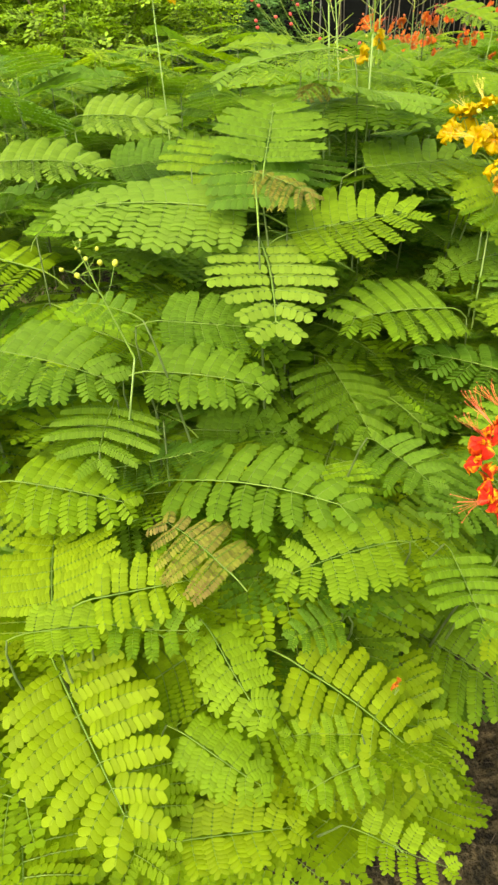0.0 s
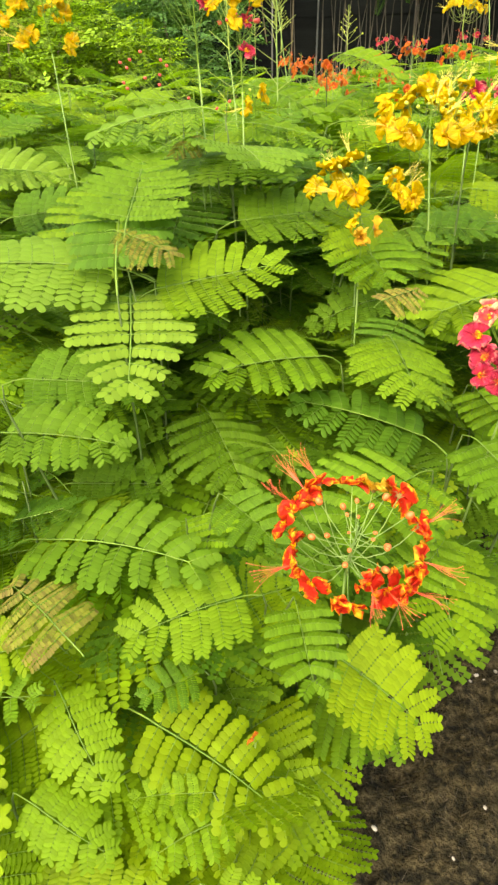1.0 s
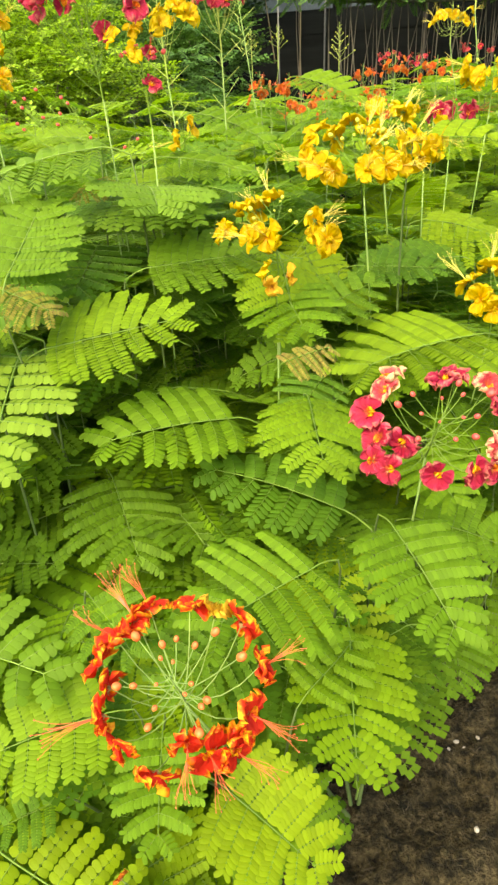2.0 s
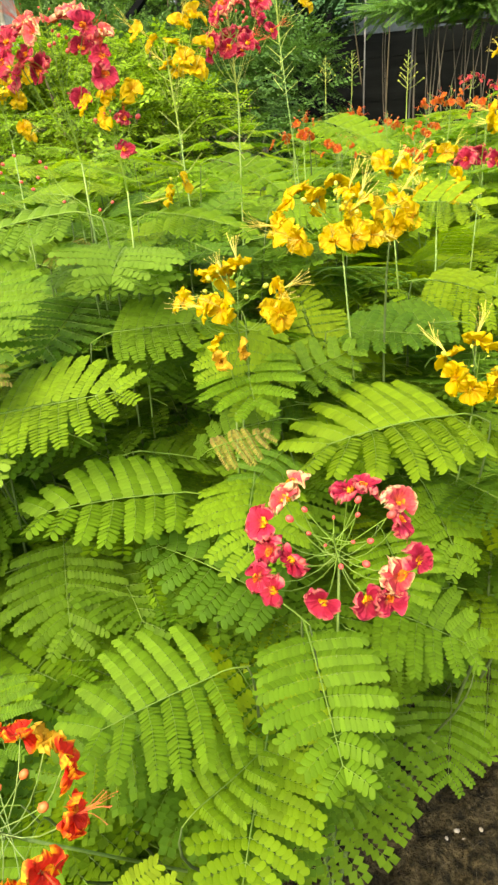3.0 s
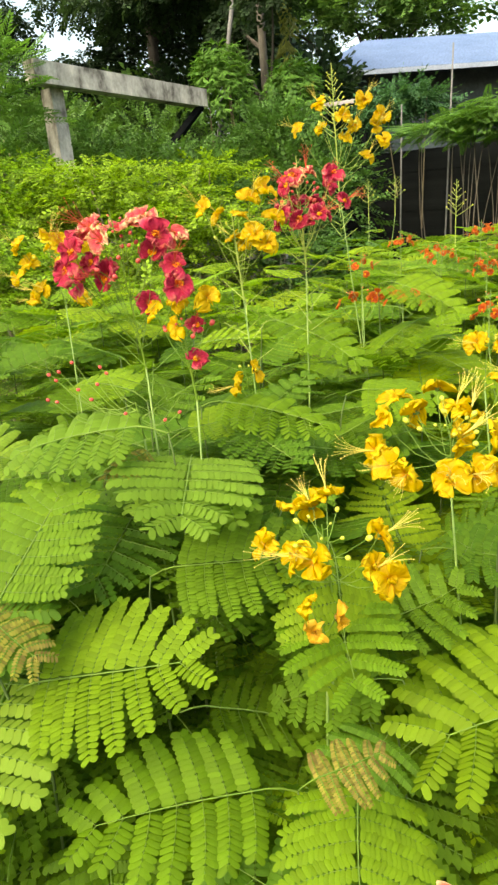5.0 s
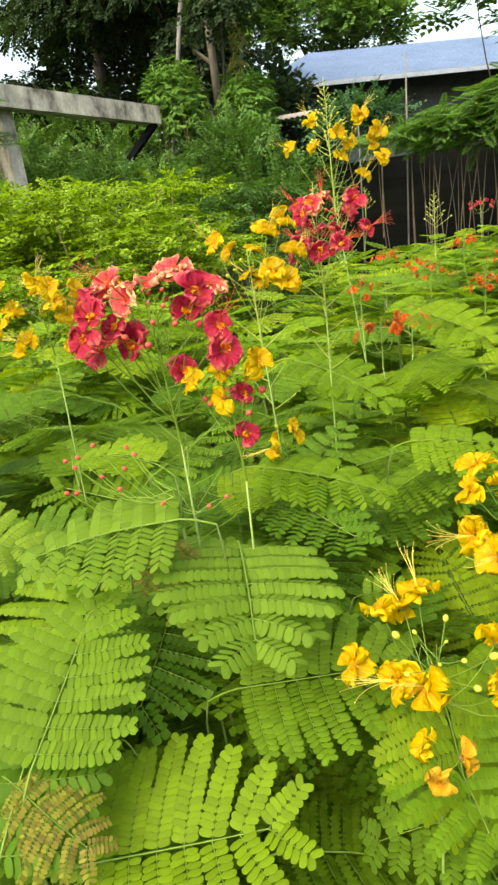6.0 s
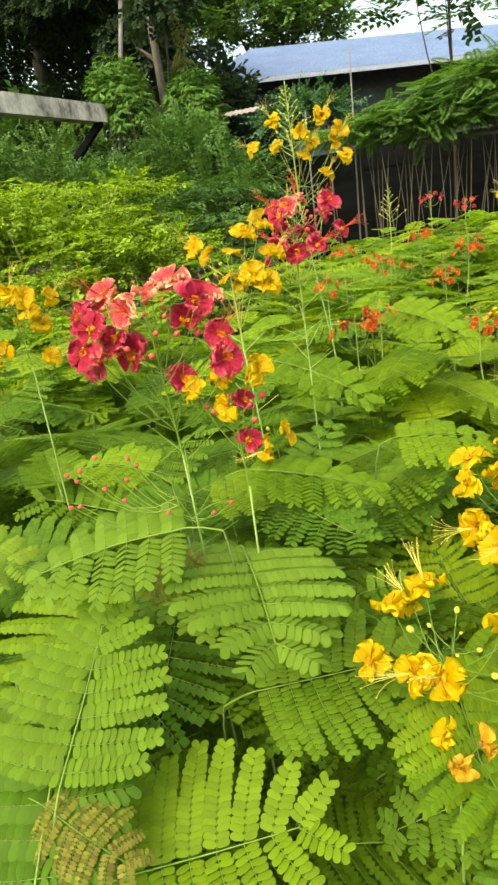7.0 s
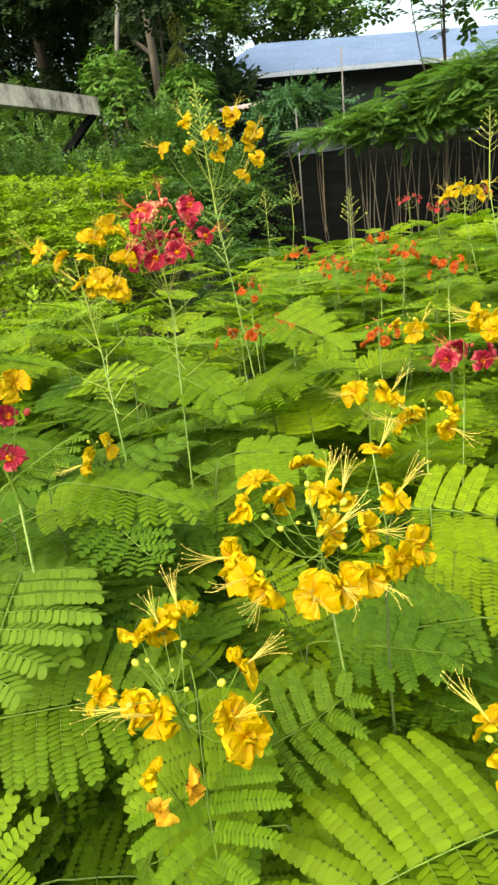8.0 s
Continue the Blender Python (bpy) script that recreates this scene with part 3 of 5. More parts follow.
def grow(root, seed, shoots=6, leaves=8, near=True, spread=0.3, label="", below=0.05, kept=(), meshes=None, slope=22):
    """A poinciana shrub: shoots from one root, each ringed by leaves towards its tip, and chosen leaves in kept."""
    rng = random.Random(seed)
    shrub = new("flowering_shrub")
    shrub.location = (root[0], root[1], 0)
    inv = Matrix.Translation((-root[0], -root[1], 0))
    tagged(shrub, label or "leafy green poinciana shrub with feathery leaves in the bed", "shrub", "shrubs in the flower bed")
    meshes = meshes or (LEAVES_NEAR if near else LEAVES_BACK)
    # lower leaves take the darker tone that carries the canopy shade
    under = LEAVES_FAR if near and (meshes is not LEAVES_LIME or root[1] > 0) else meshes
    for k in range(shoots):
        az = 2 * math.pi * (k + rng.random() * 0.7) / shoots
        rad = spread * math.sqrt(rng.uniform(0.08, 1.0))
        tx, ty = root[0] + rad * math.cos(az), root[1] + rad * math.sin(az)
        tz = canopy(tx, ty) - below - 0.16 * rng.random()
        if not inside(Vector((tx, ty, tz))) or not inside(Vector((tx, ty, tz - 0.35))):
            continue
        pts = bend((root[0] + 0.02 * math.cos(az), root[1] + 0.02 * math.sin(az), 0.0), (tx, ty, tz), 0.0, 6, (0.08 * math.cos(az), 0.08 * math.sin(az), 0.05))
        bd = Build()
        bd.tube([inv @ p for p in pts], 0.0055, 0.0012, 5, 0)
        piece("stem", bd.mesh("stem", [SHOOT], True), shrub)
        for j in range(leaves):
            q = 1 - (j / leaves) * (0.7 if near else 0.45)
            i0 = min(5, int(q * 6))
            p = pts[i0].lerp(pts[i0 + 1], q * 6 - i0)
            a = 2.4 * j + rng.uniform(-0.3, 0.3) + k
            el = radians(slope - 1.3 * slope * (j / leaves) ** 0.6 + rng.uniform(-9, 9))
            d = Vector((math.cos(a) * math.cos(el), math.sin(a) * math.cos(el), math.sin(el)))
            ln = rng.uniform(0.17, 0.27) * (0.75 if j == 0 else 1.0)
            tip = p + d * ln
            high = canopy(tip.x, tip.y) - below * 0.4
            if tip.z > high:
                tip.z = high
            if not inside(tip) or not inside(p) or covers(p, tip):
                continue
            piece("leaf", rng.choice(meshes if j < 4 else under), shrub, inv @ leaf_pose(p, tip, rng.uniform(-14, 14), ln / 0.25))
    for k, (base, tip, roll, half, tone) in enumerate(kept):
        b, t = Vector(base), Vector(tip)
        ln, way = (t - b).length, (t - b).normalized()
        m = leaf_pose(b, t, roll)
        low, turn = Vector((root[0], root[1], 0.1)), b - way * 0.06 - Vector((0, 0, 0.07))
        neck = m @ Vector((0, -0.045, -0.02))
        bow = [low.lerp(turn, q).lerp(turn.lerp(neck, q), q) for q in (0, 0.2, 0.4, 0.6, 0.75, 0.88, 1.0)]
        bd = Build()
        bd.tube([inv @ p for p in bow], 0.0032, 0.001, 5, 0)
        piece("stem", bd.mesh("stem", [SHOOT], True), shrub)
        ratio = 2 * half / ln
        near_ratio = min((0.55, 0.75, 0.95, 1.2), key=lambda r: abs(r - ratio))
        pairs = 5 if ln < 0.13 else 6 if ln < 0.18 else 7 if ln < 0.26 else 8
        wide = min(1.2, max(0.85, ratio / near_ratio))
        piece("leaf", detailed_leaf(pairs, near_ratio, tone, k % 3), shrub, inv @ m @ Matrix.Diagonal((wide, 1, 1, 1)))
        for j in range(7):
            a, deep = rng.uniform(0, 6.283), 0.05 + 0.03 * j + rng.uniform(0.0, 0.06)
            p = b.lerp(t, rng.uniform(0.0, 1.0)) - OPEN_WAY * deep
            e = p + Vector((math.cos(a), math.sin(a), rng.uniform(-0.35, 0.1))) * rng.uniform(0.15, 0.22)
            if inside(e) and inside(p) and not covers(p, e):
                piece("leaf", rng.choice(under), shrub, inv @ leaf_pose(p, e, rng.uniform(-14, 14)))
    return shrub


def stalked_head(shrub, colour, c, bow=(0, 0, 0), **more):
    """A flower head on a stem of its own from the root of its shrub."""
    root = Vector(shrub.location)
    foot = flower_head(shrub, colour, Vector(c) - root, **more)
    bd = Build()
    bd.tube(bend((0, 0, 0.05), foot, 0.0, 8, bow), 0.003, 0.0014, 6, 0)
    piece("flower_stem", bd.mesh("flower_stem", [STEM], True), shrub)


def lines(lo, hi, step):
    """Grid lines: fine between lo and hi, then ever wider out to the horizon."""
    mid = list(np.arange(lo, hi + step / 2, step))
    far = [0.3, 0.8, 2.0, 5.0, 12.0, 30.0, 80.0, 200.0, 500.0]
    return [lo - d for d in reversed(far)] + mid + [hi + d for d in far]


gx, gy = lines(0.0, 2.2, 0.02), lines(-1.2, 1.4, 0.02)


def soil_height(x, y):
    if not (0.0 <= x <= 2.2 and -1.2 <= y <= 1.4):
        return -0.01
    p = Vector((x, y, 0.0))
    return 0.03 * noise.noise(p * 5) + 0.034 * noise.noise(p * 15) + 0.024 * noise.noise(p * 36) - 0.005


gv = [(x, y, soil_height(x, y)) for y in gy for x in gx]
gf = [(j * len(gx) + i, j * len(gx) + i + 1, (j + 1) * len(gx) + i + 1, (j + 1) * len(gx) + i) for j in range(len(gy) - 1) for i in range(len(gx) - 1)]
tagged(piece("ground", make_mesh("ground", gv, gf, [SOIL], None, True)), "dark damp bare soil with litter round the bed", "soil", kind="structure")

# crumbs of soil and dry litter on the bare strip
rng_g = random.Random(31)
crumbs, straws = Build(), Build()
for k in range(3400):
    x, y = rng_g.uniform(0.55, 1.5), rng_g.uniform(-0.7, 0.6)
    r = 0.002 + 0.008 * rng_g.random() ** 4
    d = Vector((rng_g.uniform(-1, 1), rng_g.uniform(-1, 1), rng_g.uniform(-1, 1))).normalized()
    crumbs.ball((x, y, soil_height(x, y) + r * 0.3), r, rng_g.uniform(0.5, 1.1), d, 0, 2, 5)
for k in range(1100):
    x, y, a, ln = rng_g.uniform(0.55, 1.5), rng_g.uniform(-0.7, 0.6), rng_g.uniform(0, 6.28), rng_g.uniform(0.006, 0.028)
    z = soil_height(x, y) + 0.004
    e = (x + ln * math.cos(a), y + ln * math.sin(a), z + rng_g.uniform(-0.002, 0.012))
    straws.tube(bend((x, y, z), e, -0.1 * ln, 2), 0.0007, 0.0004, 3, 0, False)
tagged(piece("soil_crumbs", crumbs.mesh("soil_crumbs", [CRUMB])), "small dark crumbs of soil on the ground", "soil", kind="stuff")
tagged(piece("litter", straws.mesh("litter", [STRAW])), "dry stalks and leaf litter on the soil", "litter", kind="stuff")
pb = Build()
pb.ball((0, 0, 0.003), 0.006, 0.7, Vector((0.2, 0.1, 1)), 0, 3, 7)
pebble_mesh = pb.mesh("pebble", [PEBBLE], True)
for k in range(26):
    x, y = rng_g.uniform(0.7, 1.5), rng_g.uniform(-0.5, 0.5)
    s = rng_g.uniform(0.4, 1.1)
    ob = piece("pebble", pebble_mesh, None, Matrix.Translation((x, y, soil_height(x, y))) @ Matrix.Rotation(rng_g.uniform(0, 6), 4, "Z") @ Matrix.Diagonal((s * 1.4, s, s, 1)))
    tagged(ob, "small pale pebble lying on the dark soil", "pebble", "pebbles on the soil")

# shrubs of the bed, front row first
rng_bed = random.Random(4)
near_roots = [(-0.45, 0.0), (0.02, -0.02), (0.42, 0.04), (0.74, 0.16), (1.0, 0.48), (1.36, 0.85), (-0.3, 0.55), (0.2, 0.6), (0.62, 0.66), (1.08, 0.95), (1.55, 1.15), (0.3, 1.15), (0.8, 1.3), (-0.1, -0.36), (0.3, -0.34), (0.9, 0.2), (0.55, 0.3), (-0.42, 1.1), (-0.75, 0.5), (-0.62, 1.55)]
# leaves that stand out: base, tip, twist, half width and tone; each belongs to the plant that grows nearest
KEPT = {}


def chosen(base, tip, roll, half, tone="fresh"):
    k = min(range(len(near_roots)), key=lambda i: (near_roots[i][0] - base[0]) ** 2 + (near_roots[i][1] - base[1] - 0.1) ** 2)
    KEPT.setdefault(k, []).append((base, tip, roll, half, tone))
    CLEAR.extend((Vector(base).lerp(Vector(tip), q), half * w + 0.025) for q, w in ((0.2, 0.75), (0.55, 0.9), (0.9, 0.6)))


chosen((0.377, 0.148, 1.154), (0.437, -0.137, 1.129), -2, 0.089, "pale")
chosen((0.425, 0.123, 1.165), (0.637, 0.177, 1.193), 17, 0.101, "fresh")
chosen((0.7, 0.149, 1.043), (0.508, 0.018, 1.082), -18, 0.079, "fresh")
chosen((0.495, 0.116, 0.957), (0.587, -0.039, 0.907), -6, 0.088, "mature_shaded")
chosen((0.25, -0.125, 1.033), (0.442, -0.125, 1.031), 16, 0.06, "mature_shaded")
chosen((0.244, -0.017, 1.067), (0.435, 0.012, 1.047), 18, 0.07, "mature_shaded")
chosen((0.369, 0.111, 1.202), (0.048, 0.059, 1.227), -27, 0.072, "pale")
chosen((0.029, -0.116, 1.052), (0.228, -0.151, 1.04), 20, 0.074, "mature_shaded")
chosen((0.202, -0.136, 0.986), (0.209, -0.247, 0.949), -8, 0.074, "mature_shaded")
chosen((0.289, -0.189, 0.898), (0.565, -0.258, 0.959), 9, 0.076, "mature_shaded")
chosen((0.596, -0.249, 0.866), (0.45, -0.328, 0.876), -20, 0.061, "fresh")
chosen((0.665, -0.269, 0.872), (0.691, -0.397, 0.856), 1, 0.047, "fresh")
chosen((0.47, -0.334, 0.727), (0.702, -0.402, 0.617), 12, 0.068, "lime")
chosen((0.184, -0.382, 0.828), (0.128, -0.243, 0.873), -10, 0.085, "lime")
chosen((0.233, -0.372, 0.844), (0.372, -0.331, 0.856), 19, 0.047, "lime")
chosen((0.172, -0.387, 0.74), (0.333, -0.574, 0.697), 12, 0.085, "lime")
chosen((0.587, -0.409, 0.649), (0.489, -0.466, 0.638), -19, 0.036, "lime")
chosen((0.089, -0.25, 0.923), (0.272, -0.252, 0.913), 19, 0.056, "lime")
chosen((0.573, -0.451, 0.558), (0.698, -0.478, 0.542), 18, 0.027, "lime")
chosen((0.57, -0.179, 0.971), (0.642, -0.246, 0.944), 12, 0.044, "mature_shaded")
chosen((0.371, -0.35, 0.782), (0.461, -0.451, 0.741), 11, 0.043, "lime")
chosen((0.161, -0.413, 0.82), (0.29, -0.375, 0.827), 19, 0.03, "lime")
chosen((0.243, -0.139, 1.121), (0.149, -0.118, 1.133), -18, 0.031, "mature_shaded")
chosen((0.806, 0.147, 1.079), (0.84, -0.009, 1.055), -5, 0.082, "fresh")
chosen((0.724, -0.27, 0.783), (0.858, -0.327, 0.722), 17, 0.068, "lime")
chosen((0.868, -0.081, 0.845), (0.876, -0.26, 0.782), -18, 0.077, "lime")
chosen((0.752, 0.336, 1.249), (0.797, 0.211, 1.158), -10, 0.079, "fresh")
chosen((1.087, 0.322, 1.113), (0.86, 0.198, 1.121), -1, 0.15, "fresh")
chosen((1.075, 0.558, 1.186), (0.882, 0.492, 1.187), -18, 0.066, "mature_shaded")
chosen((0.862, 0.048, 0.946), (0.634, 0.093, 1.016), -17, 0.064, "mature_shaded")
chosen((0.829, -0.106, 0.973), (0.704, -0.219, 0.956), -5, 0.098, "fresh")
chosen((0.916, -0.049, 0.995), (0.988, -0.215, 0.967), 3, 0.067, "fresh")
chosen((0.978, 0.183, 0.841), (1.138, 0.158, 0.827), 19, 0.083, "fresh")
chosen((0.98, 0.229, 0.95), (1.034, 0.113, 0.908), 5, 0.068, "fresh")
chosen((1.121, 0.444, 0.399), (1.121, 0.271, 0.333), -5, 0.081, "fresh")
chosen((1.035, 0.324, 0.986), (1.109, 0.194, 0.921), 5, 0.059, "fresh")
chosen((0.285, 0.497, 1.261), (0.252, 0.251, 1.173), -6, 0.12, "fresh")
chosen((0.523, 0.424, 1.349), (0.602, 0.205, 1.36), -8, 0.096, "pale")
chosen((0.388, 0.129, 1.266), (0.385, 0.314, 1.351), 4, 0.083, "mature_shaded")
chosen((0.479, 0.354, 1.416), (0.267, 0.305, 1.4), -19, 0.067, "pale")
chosen((0.508, 0.648, 1.34), (0.695, 0.46, 1.301), 12, 0.057, "mature_shaded")
chosen((0.503, 0.603, 1.383), (0.722, 0.578, 1.367), 19, 0.046, "fresh")
chosen((0.812, 0.295, 1.102), (0.66, 0.257, 1.077), -23, 0.051, "mature_shaded")
chosen((0.673, 0.417, 1.284), (0.738, 0.431, 1.285), 19, 0.026, "mature_shaded")
chosen((0.387, 0.514, 1.424), (0.23, 0.565, 1.449), -17, 0.041, "fresh")
chosen((0.873, 0.256, 1.052), (1.045, 0.389, 1.105), 15, 0.081, "fresh")
chosen((0.755, 0.297, 1.203), (0.803, 0.191, 1.155), 6, 0.08, "fresh")
chosen((0.786, 0.452, 1.168), (0.898, 0.399, 1.143), 16, 0.055, "fresh")
chosen((0.881, 0.502, 1.187), (1.052, 0.489, 1.176), 20, 0.058, "mature_shaded")
chosen((0.99, 0.454, 1.4), (1.101, 0.434, 1.387), 18, 0.08, "lime")
chosen((0.385, 0.059, 1.218), (0.347, 0.266, 1.33), -1, 0.075, "mature_shaded")
chosen((0.401, 0.418, 1.331), (0.659, 0.309, 1.334), 16, 0.066, "pale")
chosen((0.483, 1.051, 1.453), (0.724, 0.918, 1.405), 13, 0.059, "fresh")
chosen((0.738, 1.147, 1.519), (0.906, 1.037, 1.472), 15, 0.069, "fresh")
chosen((0.573, 0.648, 1.355), (0.634, 0.768, 1.395), 11, 0.038, "mature_shaded")
chosen((0.73, 0.723, 1.373), (0.884, 0.736, 1.37), 19, 0.061, "fresh")
chosen((0.441, 0.59, 1.334), (0.616, 0.672, 1.354), 19, 0.047, "fresh")
chosen((0.257, -0.387, 0.82), (0.372, -0.381, 0.812), 18, 0.036, "fresh")
chosen((0.352, -0.445, 0.71), (0.472, -0.485, 0.678), 17, 0.036, "lime")
chosen((0.35, -0.495, 0.567), (0.515, -0.453, 0.571), 20, 0.036, "lime")
chosen((0.672, -0.087, 0.538), (0.86, -0.169, 0.492), 15, 0.102, "fresh")
chosen((0.551, -0.404, 0.684), (0.462, -0.422, 0.682), -19, 0.023, "fresh")
chosen((0.533, -0.299, 0.772), (0.464, -0.338, 0.762), -18, 0.033, "mature_shaded")
chosen((0.818, -0.2, 0.861), (0.88, -0.115, 0.885), 15, 0.045, "fresh")
chosen((1.139, 0.272, 0.684), (1.153, 0.416, 0.734), 5, 0.042, "fresh")
chosen((1.019, 0.656, 1.239), (1.174, 0.621, 1.219), 18, 0.1, "lime")
chosen((0.817, 0.357, 1.15), (0.917, 0.429, 1.17), 17, 0.066, "mature_shaded")
chosen((0.83, 0.221, 1.083), (0.793, 0.137, 1.056), -10, 0.056, "mature_shaded")
chosen((-0.019, 0.464, 1.312), (0.172, 0.499, 1.314), 19, 0.09, "pale")
chosen((-0.108, 0.253, 1.253), (0.095, 0.298, 1.258), 19, 0.077, "pale")
chosen((-0.035, 0.641, 1.19), (0.187, 0.721, 1.207), 19, 0.109, "mature_shaded")
chosen((0.542, 0.29, 1.24), (0.738, 0.343, 1.249), 19, 0.087, "mature_shaded")
chosen((0.291, -0.03, 0.889), (0.471, -0.017, 0.885), 19, 0.056, "mature_shaded")
chosen((1.203, 0.565, 0.437), (1.185, 0.328, 0.348), -4, 0.048, "fresh")
LIME_PLANTS = (4, 5, 9, 10, 12, 13, 14, 15)
shrubs = [grow(r, 10 + k, 6, 11, r[1] < 1.0, 0.3, below=0.12 if k in (4, 5, 9, 10, 12) else 0.22 if r[0] > 0.35 or r[1] < 0.5 else 0.1, kept=KEPT.get(k, ()), meshes=LEAVES_LIME if k in LIME_PLANTS else LEAVES_COOL if r[0] < 0.35 and r[1] > 0.1 else None, label="leafy poinciana shrub with lime-green feathery leaves" if k in LIME_PLANTS else "") for k, r in enumerate(near_roots)]


def dry_leaf(base, tip, roll):
    piece("leaf", LEAF_BROWN, shrubs[2], Matrix.Translation(-shrubs[2].location) @ leaf_pose(base, tip, roll), "yellow-brown drying leaf")


dry_leaf((0.403, -0.36, 0.891), (0.292, -0.286, 0.922), -14)
dry_leaf((0.779, 0.065, 1.164), (0.848, 0.114, 1.178), 17)
dry_leaf((0.479, 0.38, 1.372), (0.424, 0.319, 1.353), -15)
dry_leaf((0.369, 0.124, 1.257), (0.479, 0.083, 1.237), 17)
far_roots = []
for j in range(9):
    for i in range(-4, 8):
        x, y = 0.62 * i + 0.3 * (j % 2) + rng_bed.uniform(-0.1, 0.1), 1.75 + 0.52 * j + rng_bed.uniform(-0.1, 0.1)
        if (-0.7 if y < 2.6 else -0.35 - 0.12 * y) < x < 1.1 + 0.42 * y and not (x < 0.1 and y > 2.7):
            far_roots.append((x, y))
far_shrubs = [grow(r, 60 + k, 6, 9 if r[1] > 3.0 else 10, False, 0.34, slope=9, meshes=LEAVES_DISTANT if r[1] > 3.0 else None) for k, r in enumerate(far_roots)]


def nearest(x, y, items):
    return min(items, key=lambda s: (s.location.x - x) ** 2 + (s.location.y - y) ** 2)


# flower heads
stalked_head(shrubs[3], "orange", (0.722, -0.36, 1.045), n=0, lean=(0.05, -0.5, 1), buds=18, spike=0.04, seed=1, size=0.74, extra=("orange",) * 13 + ("withered",), ring=[(130, 71, -4), (149, 66, 4), (168, 68, 3), (-177, 57, -3), (-156, 62, 0), (-132, 59, -1), (-96, 62, 2), (-71, 40, 3), (-55, 53, -5), (-39, 63, -6), (-15, 62, 4), (19, 69, -1), (49, 72, 3), (71, 68, -6), (90, 68, -1), (118, 72, 3)])
stalked_head(shrubs[15], "pink", (0.955, -0.09, 1.15), n=0, front=0.35, lean=(0.05, -0.75, 1), buds=13, spike=0.035, seed=2, rise=0.9, tufts=0.2, size=0.74, extra=("cream", "cream", "pink", "pink", "pink", "pink", "pink", "pink", "pink", "pink", "cream", "pink", "pink", "cream", "pink", "pink"), ring=[(131, 77, -4), (146, 67, 4), (170, 74, 3), (-168, 62, -3), (-152, 42, 0), (-149, 80, -1), (-136, 73, 2), (-94, 55, 3), (-55, 59, -5), (-40, 69, -6), (-22, 65, 4), (-3, 78, -1), (26, 65, 3), (44, 76, -6), (71, 66, -1), (83, 55, 3)])
stalked_head(shrubs[3], "yellow", (0.755, 0.27, 1.29), n=0, front=0.35, lean=(0, -0.35, 1), buds=9, spike=0.05, seed=3, size=0.95, ring=[(128, 88, 4), (100, 97, 3), (112, 84, -3), (176, 78, 0), (-169, 37, -1), (-130, 16, 2), (36, 70, -5), (-10, 58, -6), (-22, 82, 4)])
stalked_head(shrubs[3], "yellow", (0.756, 0.225, 1.232), r=0.016, n=3, lean=(0, -0.4, 1), buds=0, spike=0.0, seed=13, extra=("withered", "yellow", "withered"), drop=0.03, size=0.72)
stalked_head(shrubs[4], "yellow", (0.89, 0.42, 1.39), n=0, front=0.35, lean=(0, -0.35, 1), buds=14, spike=0.03, seed=4, size=0.92, ring=[(134, 115, -3), (158, 97, 1), (-161, 95, -2), (-138, 93, 1), (-122, 90, 2), (129, 73, -5), (101, 118, -6), (86, 55, 4), (68, 54, -3), (17, 9, -3), (62, 136, 6), (31, 92, 0), (-3, 51, 4), (-25, 87, 0), (-13, 104, 2), (-49, 78, -4), (-70, 77, 2), (-89, 86, 4)])
stalked_head(shrubs[4], "yellow", (1.10, 0.33, 1.17), n=0, lean=(0, -0.35, 1), buds=6, spike=0.04, seed=5, size=0.95, ring=[(131, 59, -4), (90, 73, 4), (-159, 29, 3), (-106, 27, -3), (-29, 25, 0), (-41, 58, -1), (51, 63, 2)])
stalked_head(shrubs[16], "pink", (0.467, 0.40, 1.60), n=0, bare=10, front=1.6, lean=(0, -0.2, 1), buds=20, spike=0.1, seed=6, size=0.86, drop=0.09, rise=0.3, tufts=0.5, extra=("pink", "cream", "pink", "cream", "pink", "cream", "pink", "cream", "pink", "pink", "pink", "cream", "pink"), ring=[(-153, 59, 55), (148, 68, 71), (-180, 67, 8), (-176, 20, 63), (-173, 24, 15), (57, 44, 77), (51, 48, 33), (51, 80, 46), (4, 75, 24), (-6, 79, 0), (52, 26, -32), (84, 25, 71), (170, 80, 55), (-165, 40, 34), (10, 55, 60), (-160, 75, 30)])
stalked_head(shrubs[16], "pink", (0.545, 0.40, 1.515), n=0, front=1.6, lean=(0, -0.2, 1), buds=8, spike=0.04, seed=7, size=0.68, extra=("yellow", "pink", "pink", "yellow", "yellow", "yellow"), ring=[(-174, 8, 30), (77, 29, 20), (18, 11, -19), (46, 42, 58), (162, 46, 46), (113, 28, 55)])
stalked_head(shrubs[7], "yellow", (0.55, 0.62, 1.42), r=0.014, n=2, lean=(0, -0.3, 1), buds=3, spike=0.03, seed=8, size=0.85)
stalked_head(shrubs[7], "yellow", (0.04, 0.86, 1.605), n=0, front=1.0, lean=(0, -0.2, 1), buds=10, spike=0.05, seed=9, size=0.85, ring=[(-157, 83, -4), (163, 85, -54), (-164, 37, -36), (69, 41, -19), (6, 48, 0), (-26, 72, -50), (36, 42, -81), (-172, 69, 60), (119, 44, 42), (71, 5, 72), (-32, 60, 68), (19, 76, 47), (-170, 56, 21), (103, 39, 4), (10, 30, 30), (-148, 60, -51)])
